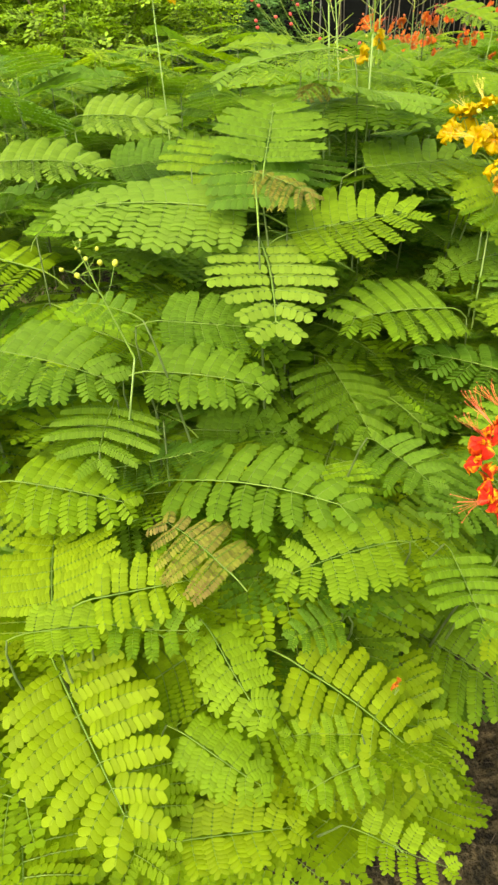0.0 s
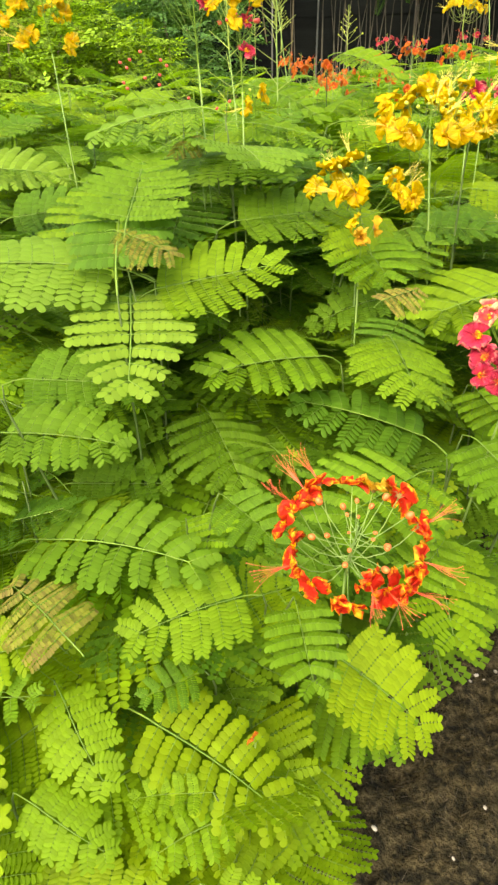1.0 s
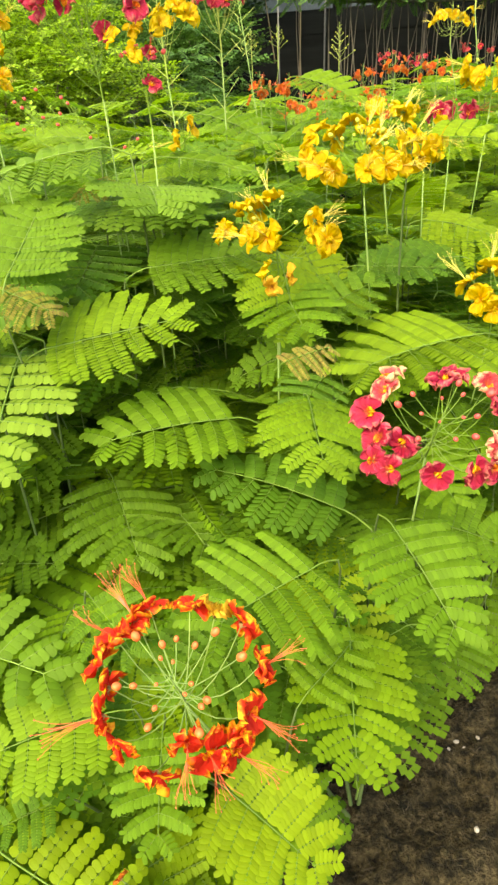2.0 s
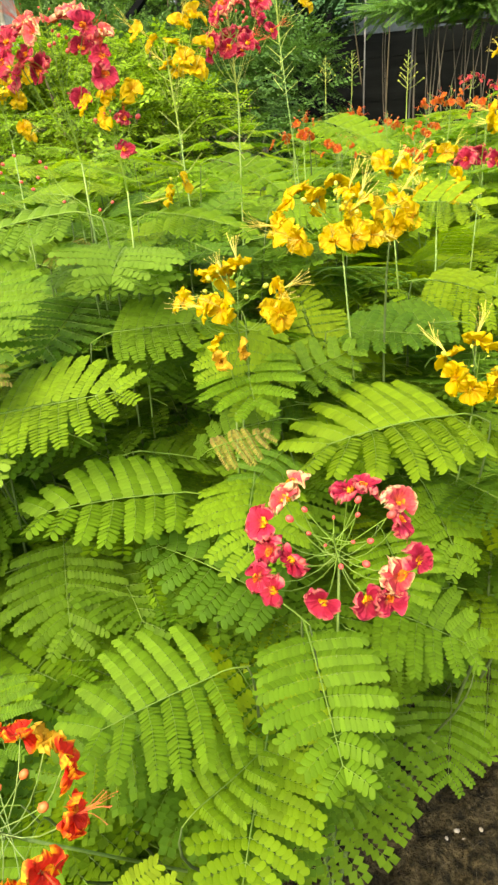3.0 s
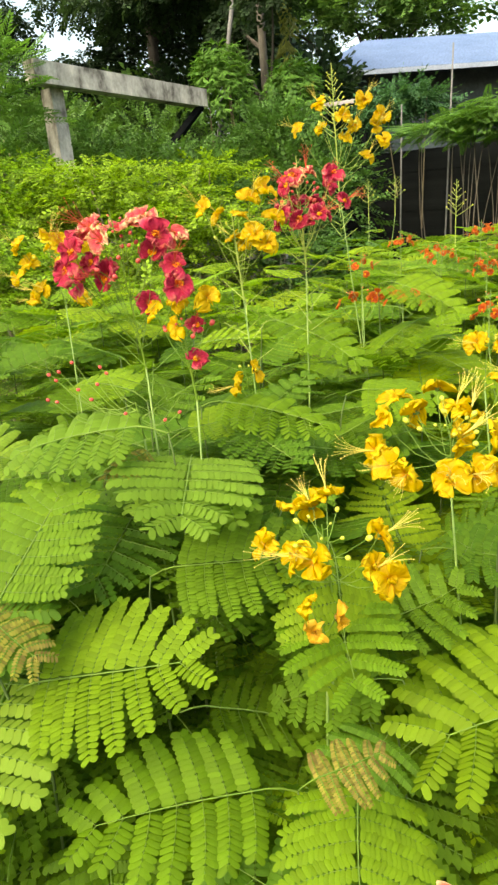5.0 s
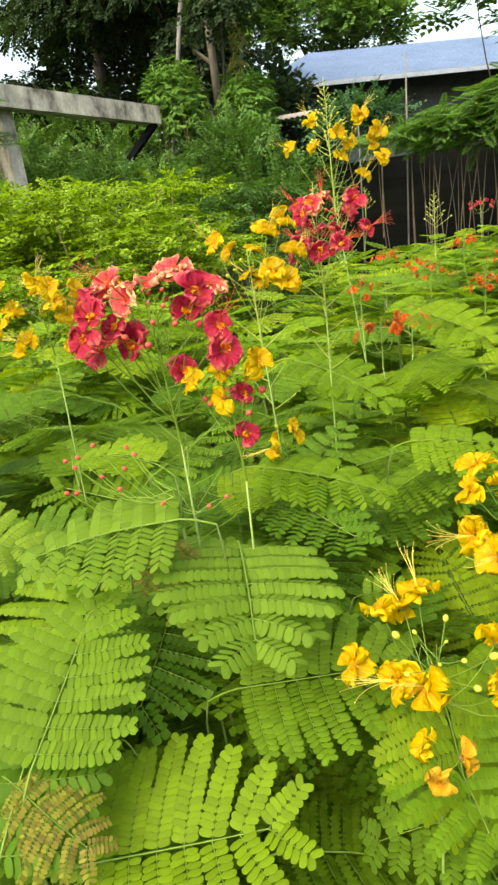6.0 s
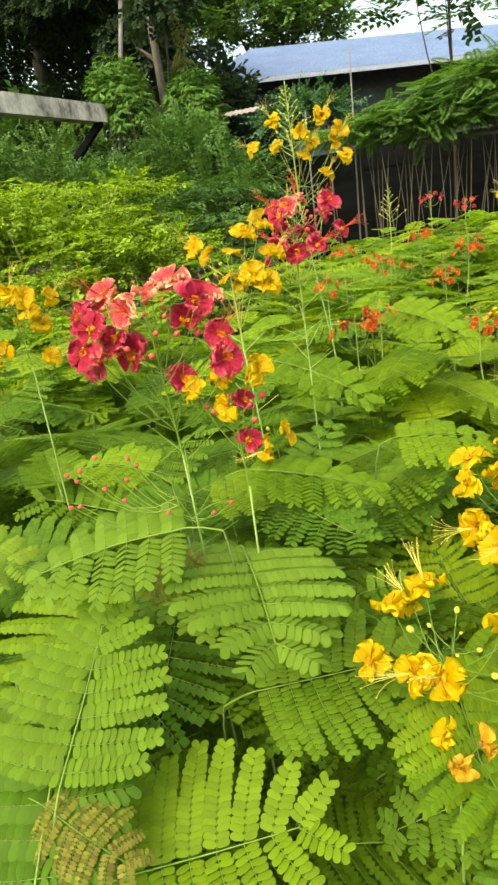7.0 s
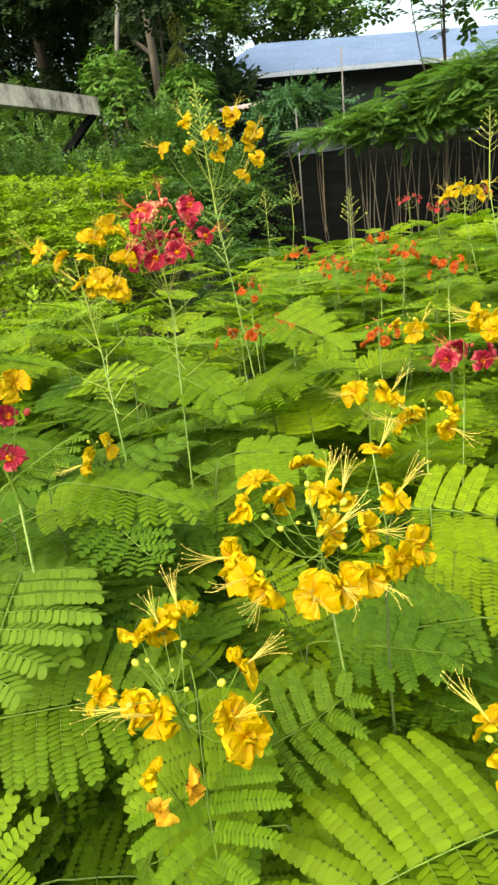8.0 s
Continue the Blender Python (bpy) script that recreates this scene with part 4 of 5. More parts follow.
stalked_head(shrubs[8], "pink", (0.575, 0.97, 1.68), r=0.05, n=8, thick=1.4, bare=10, front=1.0, lean=(0, -0.2, 1), buds=22, spike=0.11, seed=10, size=0.84, drop=0.08, extra=("pink", "cream", "pink", "pink", "pink", "pink", "pink", "pink", "cream"), ring=[(-143, 26, 58), (80, 45, 70), (34, 64, 42), (6, 68, 71), (96, 6, 25), (6, 88, 17), (27, 21, -16), (136, 49, 65), (-104, 13, 74)])
stalked_head(shrubs[8], "yellow", (0.47, 0.85, 1.63), n=0, thick=1.4, bare=10, front=1.0, lean=(0, -0.2, 1), buds=9, spike=0.06, seed=11, size=0.88, drop=0.08, ring=[(-162, 52, 78), (139, 52, 53), (88, 35, 48), (21, 38, 83), (35, 71, 93), (18, 81, 41), (120, 15, 10), (72, 25, -1), (-13, 68, 5), (-23, 49, 23)])
stalked_head(shrubs[12], "yellow", (0.535, 1.6, 1.87), n=0, front=1.0, lean=(0, -0.2, 1), buds=38, spike=0.2, seed=12, drop=0.1, size=0.98, thick=1.9, bare=14, ring=[(-164, 105, 49), (145, 58, 104), (155, 47, 41), (-16, 25, 69), (11, 51, 42), (-1, 24, 9), (13, 112, 31), (17, 132, 55), (-7, 138, -3), (-9, 86, 103), (18, 87, -47)])
stalked_head(shrubs[16], "pink", (0.461, 0.39, 1.44), n=0, lean=(0, -0.2, 1), buds=0, spike=0.0, seed=14, drop=0.03, extra=("bud",) * 14, ring=[(-179, 82, 62), (160, 57, 44), (160, 46, 36), (-173, 101, 51), (-173, 117, 49), (-171, 107, 40), (-172, 78, 24), (176, 55, 24), (-155, 56, 15), (-158, 116, 23), (-166, 110, 12), (7, 60, -21), (3, 37, -31), (-101, 22, -6)])
stalked_head(shrubs[1], "yellow", (0.215, -0.17, 1.165), r=0.06, n=0, lean=(-0.4, 0.0, 1), buds=9, spike=0.06, seed=15, drop=0.07)
stalked_head(shrubs[14], "orange", (0.615, -0.335, 0.69), r=0.004, n=1, lean=(0.1, -0.4, 1), buds=0, spike=0.0, seed=16, extra=("tangerine",), drop=0.03, size=0.45, tufts=0.0)
for k, (col, c, r, n) in enumerate([("yellow", (1.03, 0.82, 1.38), 0.04, 4), ("yellow", (0.94, 0.8, 1.43), 0.03, 2), ("yellow", (1.03, 1.39, 1.43), 0.03, 3), ("pink", (1.12, 1.08, 1.42), 0.05, 5), ("yellow", (1.19, 1.0, 1.5), 0.06, 8), ("orange", (0.67, 1.14, 1.48), 0.05, 4)]):
    stalked_head(nearest(c[0], c[1], shrubs), col, c, r=r, n=n, buds=4, spike=0.03, seed=20 + k, size=0.6 if col == "orange" else 1.0, extra=("tangerine",) * n if col == "orange" else ())
for k, (col, c, r, n) in enumerate([("orange", (1.05, 2.09, 1.545), 0.045, 8), ("orange", (0.76, 2.96, 1.47), 0.065, 12), ("orange", (0.6, 2.85, 1.53), 0.05, 8), ("orange", (0.73, 1.52, 1.43), 0.045, 8), ("orange", (0.97, 2.07, 1.46), 0.045, 8), ("orange", (0.96, 2.97, 1.55), 0.05, 8), ("orange", (1.16, 1.75, 1.51), 0.045, 8), ("orange", (0.58, 1.74, 1.5), 0.035, 5), ("orange", (0.96, 1.335, 1.41), 0.04, 5), ("orange", (0.8, 2.45, 1.48), 0.07, 6), ("yellow", (1.28, 2.35, 1.71), 0.08, 12), ("pink", (1.2, 4.82, 1.71), 0.08, 7), ("pink", (1.35, 4.2, 1.64), 0.07, 6), ("pink", (1.75, 4.4, 1.7), 0.1, 7)]):
    stalked_head(nearest(c[0], c[1], far_shrubs), col, c, r=r, n=n, buds=5, spike=0.04, seed=40 + k, size=0.52 if col == "orange" else 0.72, extra=("tangerine",) * n if col == "orange" else (), tier=0.02, layers=2, thick=1.4)
# green flower spikes still in bud, far back in the bed
for k, (x, y, z) in enumerate([(0.44, 4.15, 1.74), (0.26, 4.2, 1.7), (0.84, 3.2, 1.58), (1.34, 2.2, 1.8)]):
    stalked_head(nearest(x, y, far_shrubs), "yellow", (x, y, z), r=0.1, n=0, buds=15 + 2 * (k % 3), spike=0.17 + 0.03 * (k % 3), seed=60 + k, size=0.7, thick=1.9)


# ---- the background ----
def spray(kind):
    """Leaflets of one twig as four-cornered blades along +Y: rows of corner points."""
    q = []
    if kind == "compound":
        for k in range(5):
            for s in (-1, 1):
                a = radians(60)
                q.append((0.02 + 0.028 * k, s, a, 0.034, 0.012))
        q.append((0.16, 1, radians(4), 0.035, 0.01))
    elif kind == "fine":
        for k in range(9):
            q.append((0.012 + 0.015 * k, 1 if k % 2 else -1, radians(62 + 17 * math.sin(5.0 * k)), 0.036 + 0.006 * math.sin(3.0 * k), 0.0125))
        q.append((0.145, 1, radians(4), 0.034, 0.011))
    elif kind == "feather":
        for k in range(13):
            for s in (-1, 1):
                q.append((0.03 + 0.024 * k, s, radians(62 - 2 * k), 0.085 * math.sin(math.pi * (0.2 + 0.7 * k / 13)), 0.009))
    elif kind == "long":
        for k in range(7):
            q.append((0.015 * k, 1 if k % 2 else -1, radians(15 + 8 * k), 0.16, 0.013))
    else:
        for k in range(6):
            q.append((0.03 * k, 1 if k % 2 else -1, radians(50), 0.075, 0.024))
    rows = []
    for y, s, a, ln, hw in q:
        ax, wd = np.array((s * math.sin(a), math.cos(a), 0.0)), np.array((s * math.cos(a), -math.sin(a), 0.0))
        b = np.array((0.0, y, 0.0))
        rows.append([b, b + ax * ln * 0.5 + wd * hw + (0, 0, 0.12 * ln), b + ax * ln, b + ax * ln * 0.5 - wd * hw + (0, 0, 0.12 * ln)])
    return np.array(rows)


def crown_mesh(name, clumps, count, kind, size, mat, seed, flat=0.5, droop=0.0):
    """Many small leaves on twigs round the given clumps: (centre, radii)."""
    rs = np.random.RandomState(seed)
    base = spray(kind)
    m = len(base)
    vol = np.array([r[0] * r[1] * r[2] for _, r in clumps]) ** 0.67
    pick = rs.choice(len(clumps), count, p=vol / vol.sum())
    cen, rad = np.array([c for c, _ in clumps], float)[pick], np.array([r for _, r in clumps], float)[pick]
    d = rs.normal(size=(count, 3))
    d /= np.linalg.norm(d, axis=1)[:, None]
    d[:, 2] = np.where(d[:, 2] < -0.35, -d[:, 2], d[:, 2])
    pos = cen + d * rad * (0.55 + 0.5 * rs.rand(count, 1) ** 0.7)
    y = d * [1, 1, flat] + rs.normal(size=(count, 3)) * [0.45, 0.45, min(0.45, 0.15 + 0.6 * flat)] + [0, 0, -droop]
    y /= np.linalg.norm(y, axis=1)[:, None]
    up = np.array([0, 0, 1.0]) + rs.normal(size=(count, 3)) * 0.35 + d * 0.3
    x = np.cross(y, up)
    x /= np.linalg.norm(x, axis=1)[:, None]
    z = np.cross(x, y)
    sc = size * (0.7 + 0.6 * rs.rand(count, 1, 1, 1))
    pts = (base[None, ..., 0:1] * x[:, None, None] + base[None, ..., 1:2] * y[:, None, None] + base[None, ..., 2:3] * z[:, None, None]) * sc + pos[:, None, None]
    v = pts.reshape(-1, 3)
    f = np.arange(len(v)).reshape(-1, 4)
    me = bpy.data.meshes.new(name)
    me.vertices.add(len(v))
    me.vertices.foreach_set("co", v.ravel())
    me.loops.add(len(v))
    me.loops.foreach_set("vertex_index", f.ravel().astype(np.int32))
    me.polygons.add(len(f))
    me.polygons.foreach_set("loop_start", (np.arange(len(f)) * 4).astype(np.int32))
    me.materials.append(mat)
    me.update(calc_edges=True)
    return me


def bush(name, label, root, clumps, count, kind, size, mat, seed, stems=7, flat=0.5, droop=0.0, category="bush", group="", r0=0.02):
    ob = new(name)
    ob.location = (root[0], root[1], 0)
    tagged(ob, label, category, group)
    rel = [((c[0] - root[0], c[1] - root[1], c[2]), r) for c, r in clumps]
    rng = random.Random(seed)
    for k in range(stems):
        bd = Build()
        c, r = rel[k % len(rel)]
        e = (c[0] + rng.uniform(-0.5, 0.5) * r[0], c[1] + rng.uniform(-0.5, 0.5) * r[1], c[2] + 0.4 * r[2])
        bd.tube(bend((rng.uniform(-0.1, 0.1), rng.uniform(-0.1, 0.1), 0), e, 0, 6, (rng.uniform(-0.1, 0.1), rng.uniform(-0.1, 0.1), 0)), r0, r0 * 0.3, 5, 0)
        piece("branch", bd.mesh("branch", [WOOD_STEM], True), ob)
    piece("crown", crown_mesh("crown", rel, count, kind, size, mat, seed, flat, droop), ob)
    return ob


def tree(name, label, root, height, r0, clumps, count, kind, size, mat, seed, lean=(0, 0), flat=0.5, droop=0.0):
    ob = new(name)
    ob.location = (root[0], root[1], 0)
    tagged(ob, label, "tree")
    rel = [((c[0] - root[0], c[1] - root[1], c[2]), r) for c, r in clumps]
    bd = Build()
    top = Vector((lean[0], lean[1], height))
    pts = bend((0, 0, 0), top, 0, 8, (0.06, 0.04, 0))
    bd.tube(pts, r0, r0 * 0.45, 8, 0)
    piece("trunk", bd.mesh("trunk", [PALE_BARK if seed == 260 else BARK], True), ob)
    rng = random.Random(seed)
    for c, r in rel:
        bl = Build()
        s = pts[rng.randint(4, 7)]
        bl.tube(bend(s, Vector(c), 0.05, 5, (rng.uniform(-0.1, 0.1), 0, 0)), r0 * 0.4, r0 * 0.1, 6, 0)
        piece("limb", bl.mesh("limb", [BARK], True), ob)
    piece("crown", crown_mesh("crown", rel, count, kind, size, mat, seed, flat, droop), ob)
    return ob


def puffs(clumps, n, size, seed):
    """Breaks each large clump into flat layered sprays over its surface, with gaps between."""
    rng, out = random.Random(seed), []
    for c, r in clumps:
        for k in range(n):
            a, z = rng.uniform(0, 6.283), rng.uniform(-0.5, 1.0)
            f, s = math.sqrt(1 - z * z) * rng.uniform(0.85, 1.05), size * rng.uniform(0.6, 1.2)
            out.append(((c[0] + r[0] * f * math.cos(a), c[1] + r[1] * f * math.sin(a), c[2] + r[2] * z), (s, s, 0.2 * s)))
        out.append((c, (0.8 * r[0], 0.8 * r[1], 0.75 * r[2])))
    return out


# the bright bush beside the bed, in several plants
bush_label = "dense yellow-green leafy bush beside the flower bed"
for k, (root, cl, n) in enumerate([
    ((-1.5, 4.2), [((-1.5, 4.3, 1.62), (0.9, 0.8, 0.62)), ((-0.95, 3.7, 1.3), (0.6, 0.6, 0.55)), ((-2.0, 3.9, 1.57), (0.6, 0.6, 0.6))], 2600),
    ((-2.8, 4.0), [((-2.8, 4.1, 1.67), (0.9, 0.8, 0.65)), ((-2.3, 3.2, 1.2), (0.7, 0.6, 0.55))], 1900),
    ((-1.35, 2.9), [((-1.35, 2.9, 1.05), (0.7, 0.6, 0.6)), ((-0.8, 2.7, 0.85), (0.45, 0.4, 0.5))], 1700),
    ((-0.5, 4.9), [((-0.55, 4.9, 1.45), (0.6, 0.6, 0.6)), ((-0.15, 4.5, 1.05), (0.45, 0.5, 0.5))], 1200),
]):
    # the last plant swaps to a darker leaf colour that holds its shade
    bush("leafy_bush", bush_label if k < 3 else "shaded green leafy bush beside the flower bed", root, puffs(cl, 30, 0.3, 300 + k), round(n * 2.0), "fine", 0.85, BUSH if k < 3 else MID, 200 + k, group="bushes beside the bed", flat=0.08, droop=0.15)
# darker growth under the concrete frame
for k, (root, cl, n, kind, mat) in enumerate([
    ((-2.3, 6.4), [((-2.3, 6.4, 1.9), (0.9, 0.5, 0.7)), ((-1.5, 6.3, 1.7), (0.7, 0.5, 0.6)), ((-3.0, 6.2, 1.9), (0.7, 0.5, 0.8))], 1500, "compound", MID),
    ((-0.6, 6.5), [((-0.7, 6.5, 1.8), (0.7, 0.5, 0.65)), ((-1.1, 6.8, 2.2), (0.5, 0.5, 0.6))], 1300, "compound", MID),
    ((-4.2, 7.5), [((-4.2, 7.5, 2.0), (1.2, 0.8, 1.3)), ((-3.2, 8.4, 2.2), (1.0, 0.8, 1.1)), ((-4.6, 6.5, 2.4), (0.8, 0.7, 1.2))], 1800, "compound", MID),
    ((-6.5, 10.5), [((-6.5, 10.5, 2.4), (1.8, 0.9, 1.6)), ((-4.6, 11.0, 2.6), (1.5, 0.9, 1.6)), ((-8.5, 10.0, 2.6), (1.6, 0.9, 1.8))], 2200, "broad", MID),
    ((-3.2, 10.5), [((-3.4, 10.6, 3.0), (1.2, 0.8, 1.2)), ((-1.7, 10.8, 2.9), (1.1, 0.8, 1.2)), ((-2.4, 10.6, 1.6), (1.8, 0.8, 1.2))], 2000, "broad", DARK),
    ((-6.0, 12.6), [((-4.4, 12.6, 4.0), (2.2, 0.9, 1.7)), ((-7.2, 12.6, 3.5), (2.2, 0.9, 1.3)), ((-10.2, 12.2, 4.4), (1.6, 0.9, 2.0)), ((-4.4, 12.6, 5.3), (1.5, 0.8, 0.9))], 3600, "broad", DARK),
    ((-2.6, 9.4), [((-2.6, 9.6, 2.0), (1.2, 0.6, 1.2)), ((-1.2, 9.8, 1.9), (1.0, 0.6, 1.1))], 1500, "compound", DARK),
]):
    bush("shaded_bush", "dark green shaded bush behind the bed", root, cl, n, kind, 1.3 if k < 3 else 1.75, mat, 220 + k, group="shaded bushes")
# drooping growth hanging on the trunk
bush("hanging_creeper", "long-leaved green creeper drooping beside a trunk", (-1.95, 8.0), [((-2.05, 8.0, 3.2), (0.36, 0.3, 0.6)), ((-1.2, 8.2, 3.1), (0.3, 0.3, 0.5)), ((-1.6, 8.0, 2.45), (0.6, 0.3, 0.4))], 2000, "long", 0.72, CREEPER, 240, droop=0.8, category="creeper")
bush("hanging_frond", "yellowish dry frond hanging high in the tree", (-1.28, 8.3), [((-1.26, 8.3, 3.95), (0.08, 0.08, 0.3)), ((-1.3, 8.3, 3.7), (0.06, 0.06, 0.2))], 34, "long", 0.9, DRY_FROND, 243, stems=1, droop=9.0, category="frond", r0=0.008)
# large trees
tree("shade_tree", "large dark backlit shade tree with small leaves", (-1.6, 8.15), 6.0, 0.075, [((-2.5, 9.2, 4.9), (1.2, 0.9, 0.9)), ((-3.4, 9.6, 5.0), (1.5, 1.0, 1.0)), ((-2.0, 9.4, 4.6), (0.4, 0.5, 0.8)), ((-3.2, 9.5, 6.2), (1.9, 1.2, 0.9)), ((-4.2, 9.8, 5.6), (0.5, 0.6, 0.8)), ((-2.0, 9.0, 4.0), (0.5, 0.5, 0.6)), ((-1.3, 7.8, 4.15), (0.36, 0.25, 0.45))], 10500, "broad", 0.95, DARK, 260, (-0.1, 0.3), droop=1.1)
tree("shade_tree", "dark backlit leafy tree with gaps of sky", (-4.6, 11.5), 6.5, 0.16, [((-4.6, 11.6, 6.0), (2.2, 1.2, 1.5)), ((-8.1, 11.4, 4.9), (1.1, 0.9, 1.4)), ((-6.35, 12.0, 4.35), (1.2, 0.6, 0.7)), ((-3.4, 12.0, 6.4), (1.5, 1.2, 1.2))], 7500, "broad", 1.2, DARK, 261, droop=0.8)
tree("round_tree", "mid-green leafy tree behind the house", (-1.6, 20.0), 6.5, 0.2, [((-2.4, 20, 7.0), (2.0, 1.6, 1.5)), ((-0.5, 20.5, 6.6), (1.2, 1.6, 0.9)), ((-4.2, 20.0, 7.0), (1.8, 1.6, 1.6))], 3600, "broad", 2.2, MID, 262)
tree("slender_tree", "slender young tree with sparse leaves", (1.66, 7.3), 4.6, 0.022, [((1.25, 7.3, 3.5), (0.4, 0.3, 0.12)), ((2.0, 7.3, 3.35), (0.45, 0.4, 0.25)), ((1.65, 7.2, 3.9), (0.7, 0.5, 0.3)), ((1.35, 7.2, 4.3), (0.4, 0.35, 0.25)), ((2.1, 7.3, 4.35), (0.45, 0.35, 0.3))], 360, "broad", 1.25, MID, 263, flat=0.2)
# feathery hedge over thin stems
hedge = new("feathery_hedge")
hedge.location = (2.0, 6.5, 0)
tagged(hedge, "feathery green hedge on thin bare stems before the fence", "hedge")
rng_h = random.Random(8)
for k in range(105):
    x = -1.25 + 3.6 * k / 104 + rng_h.uniform(-0.06, 0.06)
    y = -0.1 - 0.25 * x / 2 + rng_h.uniform(-0.15, 0.15)
    bd = Build()
    bd.tube(bend((x, y, 0), (x + rng_h.uniform(-0.4, 0.4), y + rng_h.uniform(-0.1, 0.1), 2.5), 0, 6, (rng_h.uniform(-0.12, 0.12), 0, 0)), rng_h.uniform(0.004, 0.008), 0.003, 5, 0)
    piece("stem", bd.mesh("stem", [STICK], True), hedge)
hc = [((-1.4, 0.0, 2.4), (0.3, 0.25, 0.07)), ((0.3, -0.25, 2.72), (0.45, 0.35, 0.16)), ((1.0, -0.3, 2.82), (0.6, 0.4, 0.2)), ((1.9, -0.45, 2.95), (0.8, 0.4, 0.25)), ((-1.15, 0.0, 2.42), (0.3, 0.25, 0.12)), ((-0.7, -0.1, 2.45), (0.4, 0.3, 0.2)), ((-0.2, -0.2, 2.52), (0.5, 0.35, 0.26)), ((0.5, -0.3, 2.52), (0.6, 0.4, 0.3)), ((1.4, -0.4, 2.58), (0.8, 0.4, 0.38)), ((-0.85, -0.05, 2.34), (0.35, 0.25, 0.14)), ((-0.35, -0.12, 2.34), (0.4, 0.3, 0.17)), ((0.2, -0.2, 2.36), (0.5, 0.3, 0.2)), ((0.9, -0.3, 2.3), (0.6, 0.35, 0.2))]
piece("crown", crown_mesh("crown", hc, 4300, "feather", 0.72, FEATHER, 270, 0.05, 0.22), hedge)
rail = Build()
rail.tube(bend((0.76, 6.75, 2.3), (3.4, 5.9, 2.12), 0.03, 8), 0.016, 0.016, 6, 0)
tagged(piece("fence_rail", rail.mesh("fence_rail", [POLE], True)), "long thin grey pole tied along the hedge stems", "rail")
bush("broadleaf_bush", "bluish-green bush before the dark house", (0.3, 7.8), [((0.0, 7.5, 2.72), (0.3, 0.25, 0.14)), ((0.34, 7.5, 2.76), (0.3, 0.25, 0.14)), ((0.15, 7.5, 2.84), (0.3, 0.25, 0.12))], 520, "compound", 1.25, SHADY, 271, stems=2, r0=0.014, droop=0.5)
bush("broadleaf_bush", "green shrub standing by the concrete post", (-3.3, 5.0), [((-3.4, 5.0, 2.9), (0.5, 0.3, 0.6)), ((-3.5, 4.9, 2.1), (0.5, 0.4, 0.5))], 300, "feather", 1.2, FEATHER, 272, flat=0.2)

# fence of horizontal boards
fence = new("board_fence")
fence.location = (1.5, 7.6, 0)
tagged(fence, "dark horizontal board fence in deep shade", "fence", kind="structure")
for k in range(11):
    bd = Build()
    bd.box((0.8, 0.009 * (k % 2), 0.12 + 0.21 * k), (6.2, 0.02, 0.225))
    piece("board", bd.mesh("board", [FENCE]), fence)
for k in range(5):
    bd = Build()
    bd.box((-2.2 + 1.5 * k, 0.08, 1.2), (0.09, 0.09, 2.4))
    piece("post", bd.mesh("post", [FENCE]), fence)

# concrete frame
frame_ob = new("concrete_frame")
frame_ob.location = (-2.82, 5.6, 0)
tagged(frame_ob, "weathered bare concrete post and beam", "concrete frame")
bd = Build()
bd.tube([(-0.13, 0, 0), (-0.13, 0, 1.6), (-0.13, 0, 3.06)], 0.135, 0.105, 4, 0)
piece("post", bd.mesh("post", [CONCRETE]), frame_ob)
bd = Build()
bd.box((-0.27, 0.12, 1.5), (0.07, 0.09, 3.0))
piece("side_post", bd.mesh("side_post", [CONCRETE]), frame_ob)
ang = math.atan2(1.95, 0.64)
bd = Build()
bd.box((0.27, 0.82, 3.155), (2.45, 0.15, 0.19), Matrix.Rotation(ang, 3, "Z"))
piece("beam", bd.mesh("beam", [CONCRETE]), frame_ob)
bd = Build()
bd.tube([(0.3, 1.6, 2.6), (0.66, 1.9, 3.07)], 0.05, 0.05, 4, 0)
piece("brace", bd.mesh("brace", [FENCE]), frame_ob)

for nm, lab, a, b, r, mat in (("utility_pole", "tall straight grey pole before the trees", (-2.93, 8.4, 0), (-1.6, 8.4, 6.0), 0.03, POLE), ("garden_stake", "thin grey upright stake by the fence", (0.64, 7.0, 0), (0.71, 7.0, 3.2), 0.009, POLE), ("garden_stake", "thin grey upright stake by the fence", (0.2, 6.9, 0), (0.22, 6.98, 2.72), 0.008, POLE)):
    bd = Build()
    bd.tube([a, Vector(a).lerp(Vector(b), 0.5), b], r, r * 0.9, 7, 0)
    ob = piece(nm, bd.mesh(nm, [mat], True))
    tagged(ob, lab, "pole" if nm == "utility_pole" else "stake")

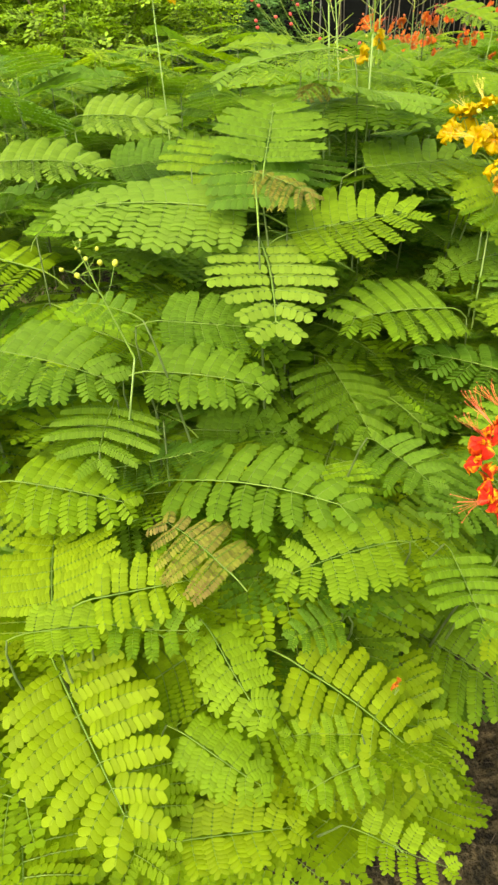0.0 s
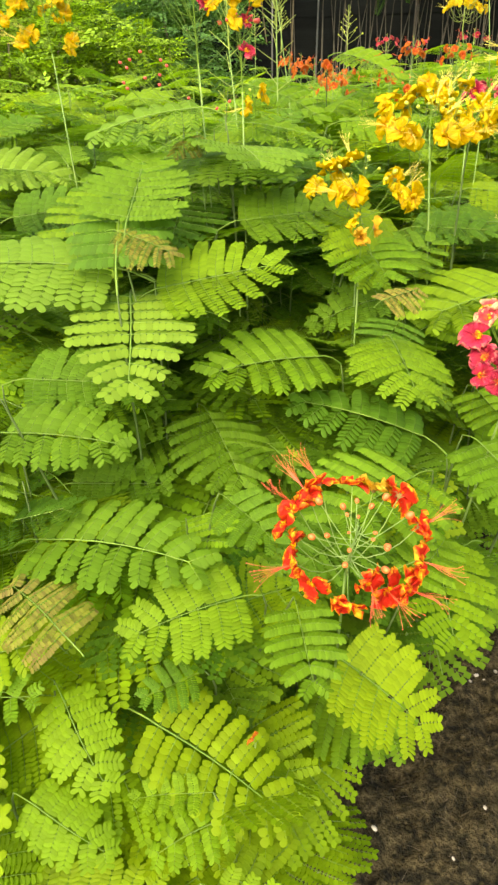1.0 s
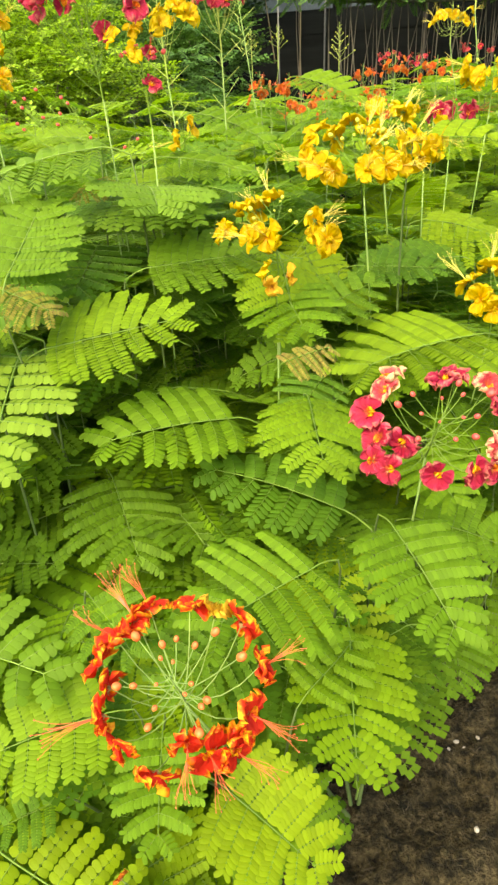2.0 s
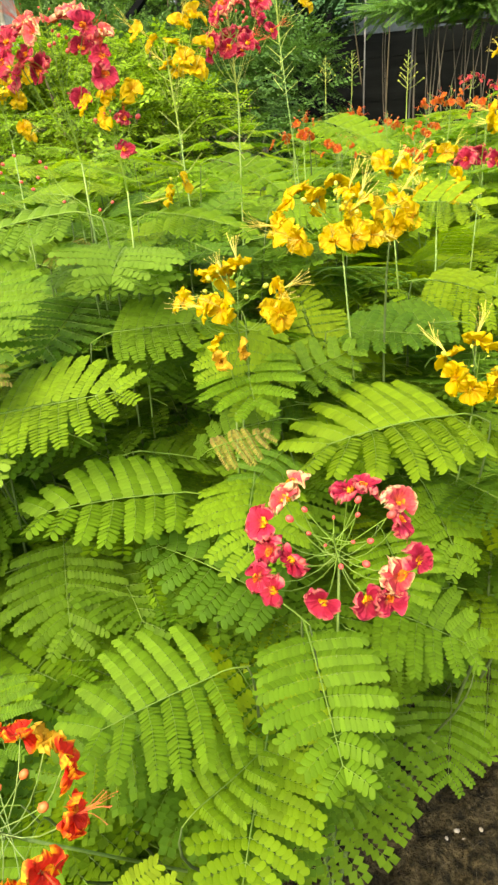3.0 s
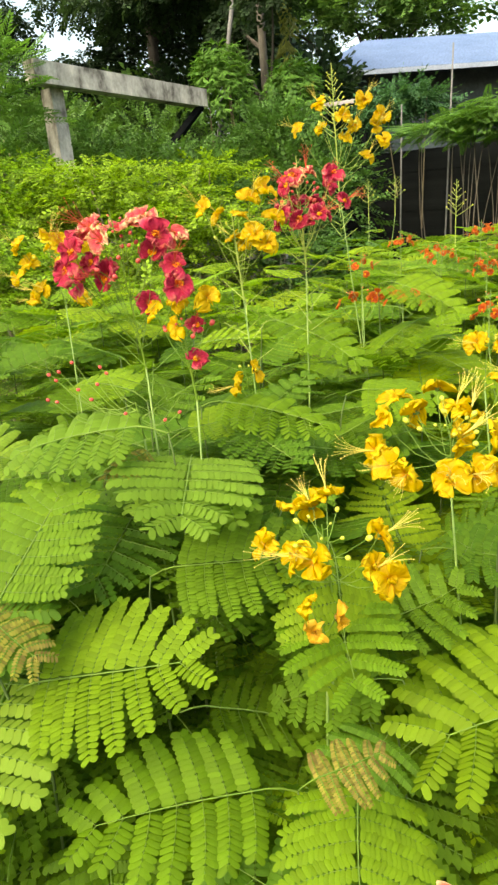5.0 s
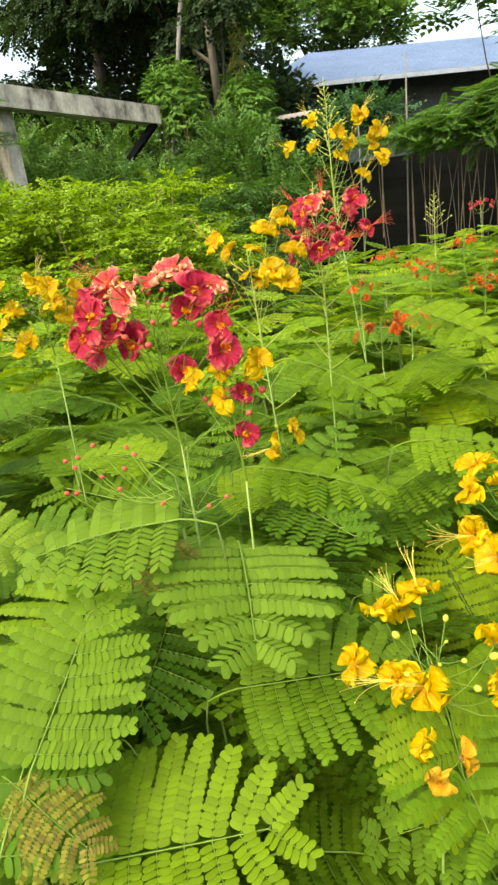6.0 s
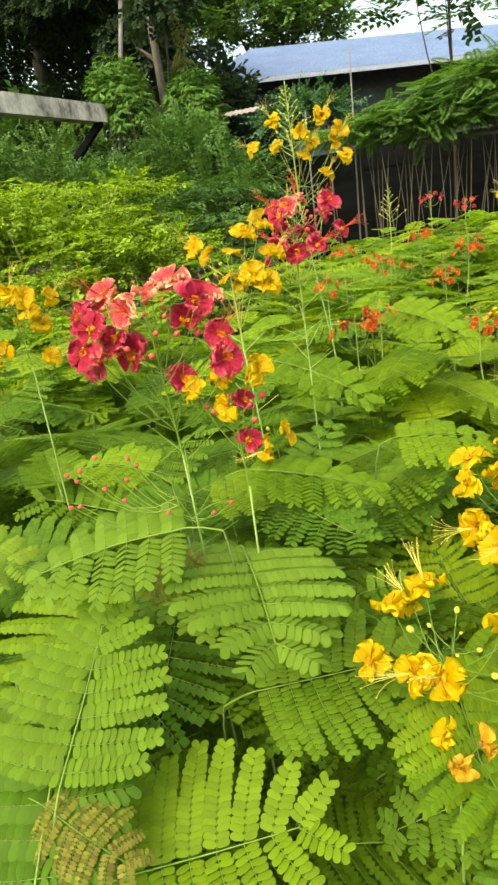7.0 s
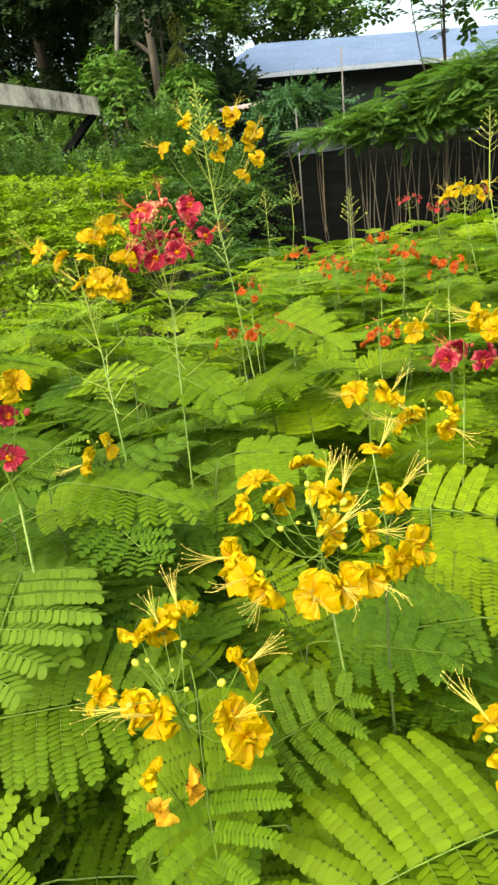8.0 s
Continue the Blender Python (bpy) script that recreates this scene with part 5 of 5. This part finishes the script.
# house
house = new("house")
house.location = (-2.27, 13.0, -0.08)
tagged(house, "low dark house with a blue-grey corrugated metal roof", "house")
hm = Matrix.Rotation(math.atan2(2.25, 5.3), 3, "Z")
bd = Build()
bd.box(hm @ Vector((5.5, 3.2, 2.27)), (10.2, 5.4, 4.54), hm)
piece("wall", bd.mesh("wall", [WALL]), house)
bd = Build()
ribs = 150
for k in range(ribs):
    x0, x1 = 11.0 * k / ribs, 11.0 * (k + 1) / ribs
    for (a, za), (b, zb) in (((x0, 0.0), (x0 + 0.03, 0.03)), ((x0 + 0.03, 0.03), (x1, 0.0))):
        lo = [Vector((a, -0.35, 4.33 + za)), Vector((b, -0.35, 4.33 + zb))]
        ya, yb = min(3.4, 3.75 * min(1.0, (a + 0.01) / 2.2) - 0.35), min(3.4, 3.75 * min(1.0, (b + 0.01) / 2.2) - 0.35)
        hi = [Vector((b, yb, 4.33 + zb + 0.36 * (yb + 0.35))), Vector((a, ya, 4.33 + za + 0.36 * (ya + 0.35)))]
        bd.face([hm @ p for p in (lo[0], lo[1], hi[0], hi[1])])
piece("roof", bd.mesh("roof", [ROOF]), house)
bd = Build()
bd.box(hm @ Vector((5.5, -0.37, 4.3)), (11.0, 0.03, 0.08), hm)
piece("fascia", bd.mesh("fascia", [EAVE]), house)

# low tin lean-to
shed = new("lean_to")
shed.location = (-0.85, 9.0, 0)
tagged(shed, "small low lean-to with a rusty tin roof", "shed")
bd = Build()
for k in range(14):
    x0 = -0.5 + k / 14
    bd.face([Vector((x0, -0.3, 3.05)), Vector((x0 + 0.036, -0.3, 3.07)), Vector((x0 + 0.036, 0.9, 3.3)), Vector((x0, 0.9, 3.28))])
    bd.face([Vector((x0 + 0.036, -0.3, 3.07)), Vector((x0 + 1 / 14, -0.3, 3.05)), Vector((x0 + 1 / 14, 0.9, 3.28)), Vector((x0 + 0.036, 0.9, 3.3))])
piece("roof", bd.mesh("roof", [RUST]), shed)
for x in (-0.42, 0.42):
    bd = Build()
    bd.box((x, -0.2, 1.52), (0.07, 0.07, 3.04))
    piece("post", bd.mesh("post", [FENCE]), shed)
bd = Build()
bd.box((-0.3, -0.1, 2.9), (0.42, 0.5, 0.03), Matrix.Rotation(0.12, 3, "Y"))
piece("shelf_sheet", bd.mesh("shelf_sheet", [ROOF]), shed, None, "small blue-grey metal sheet")
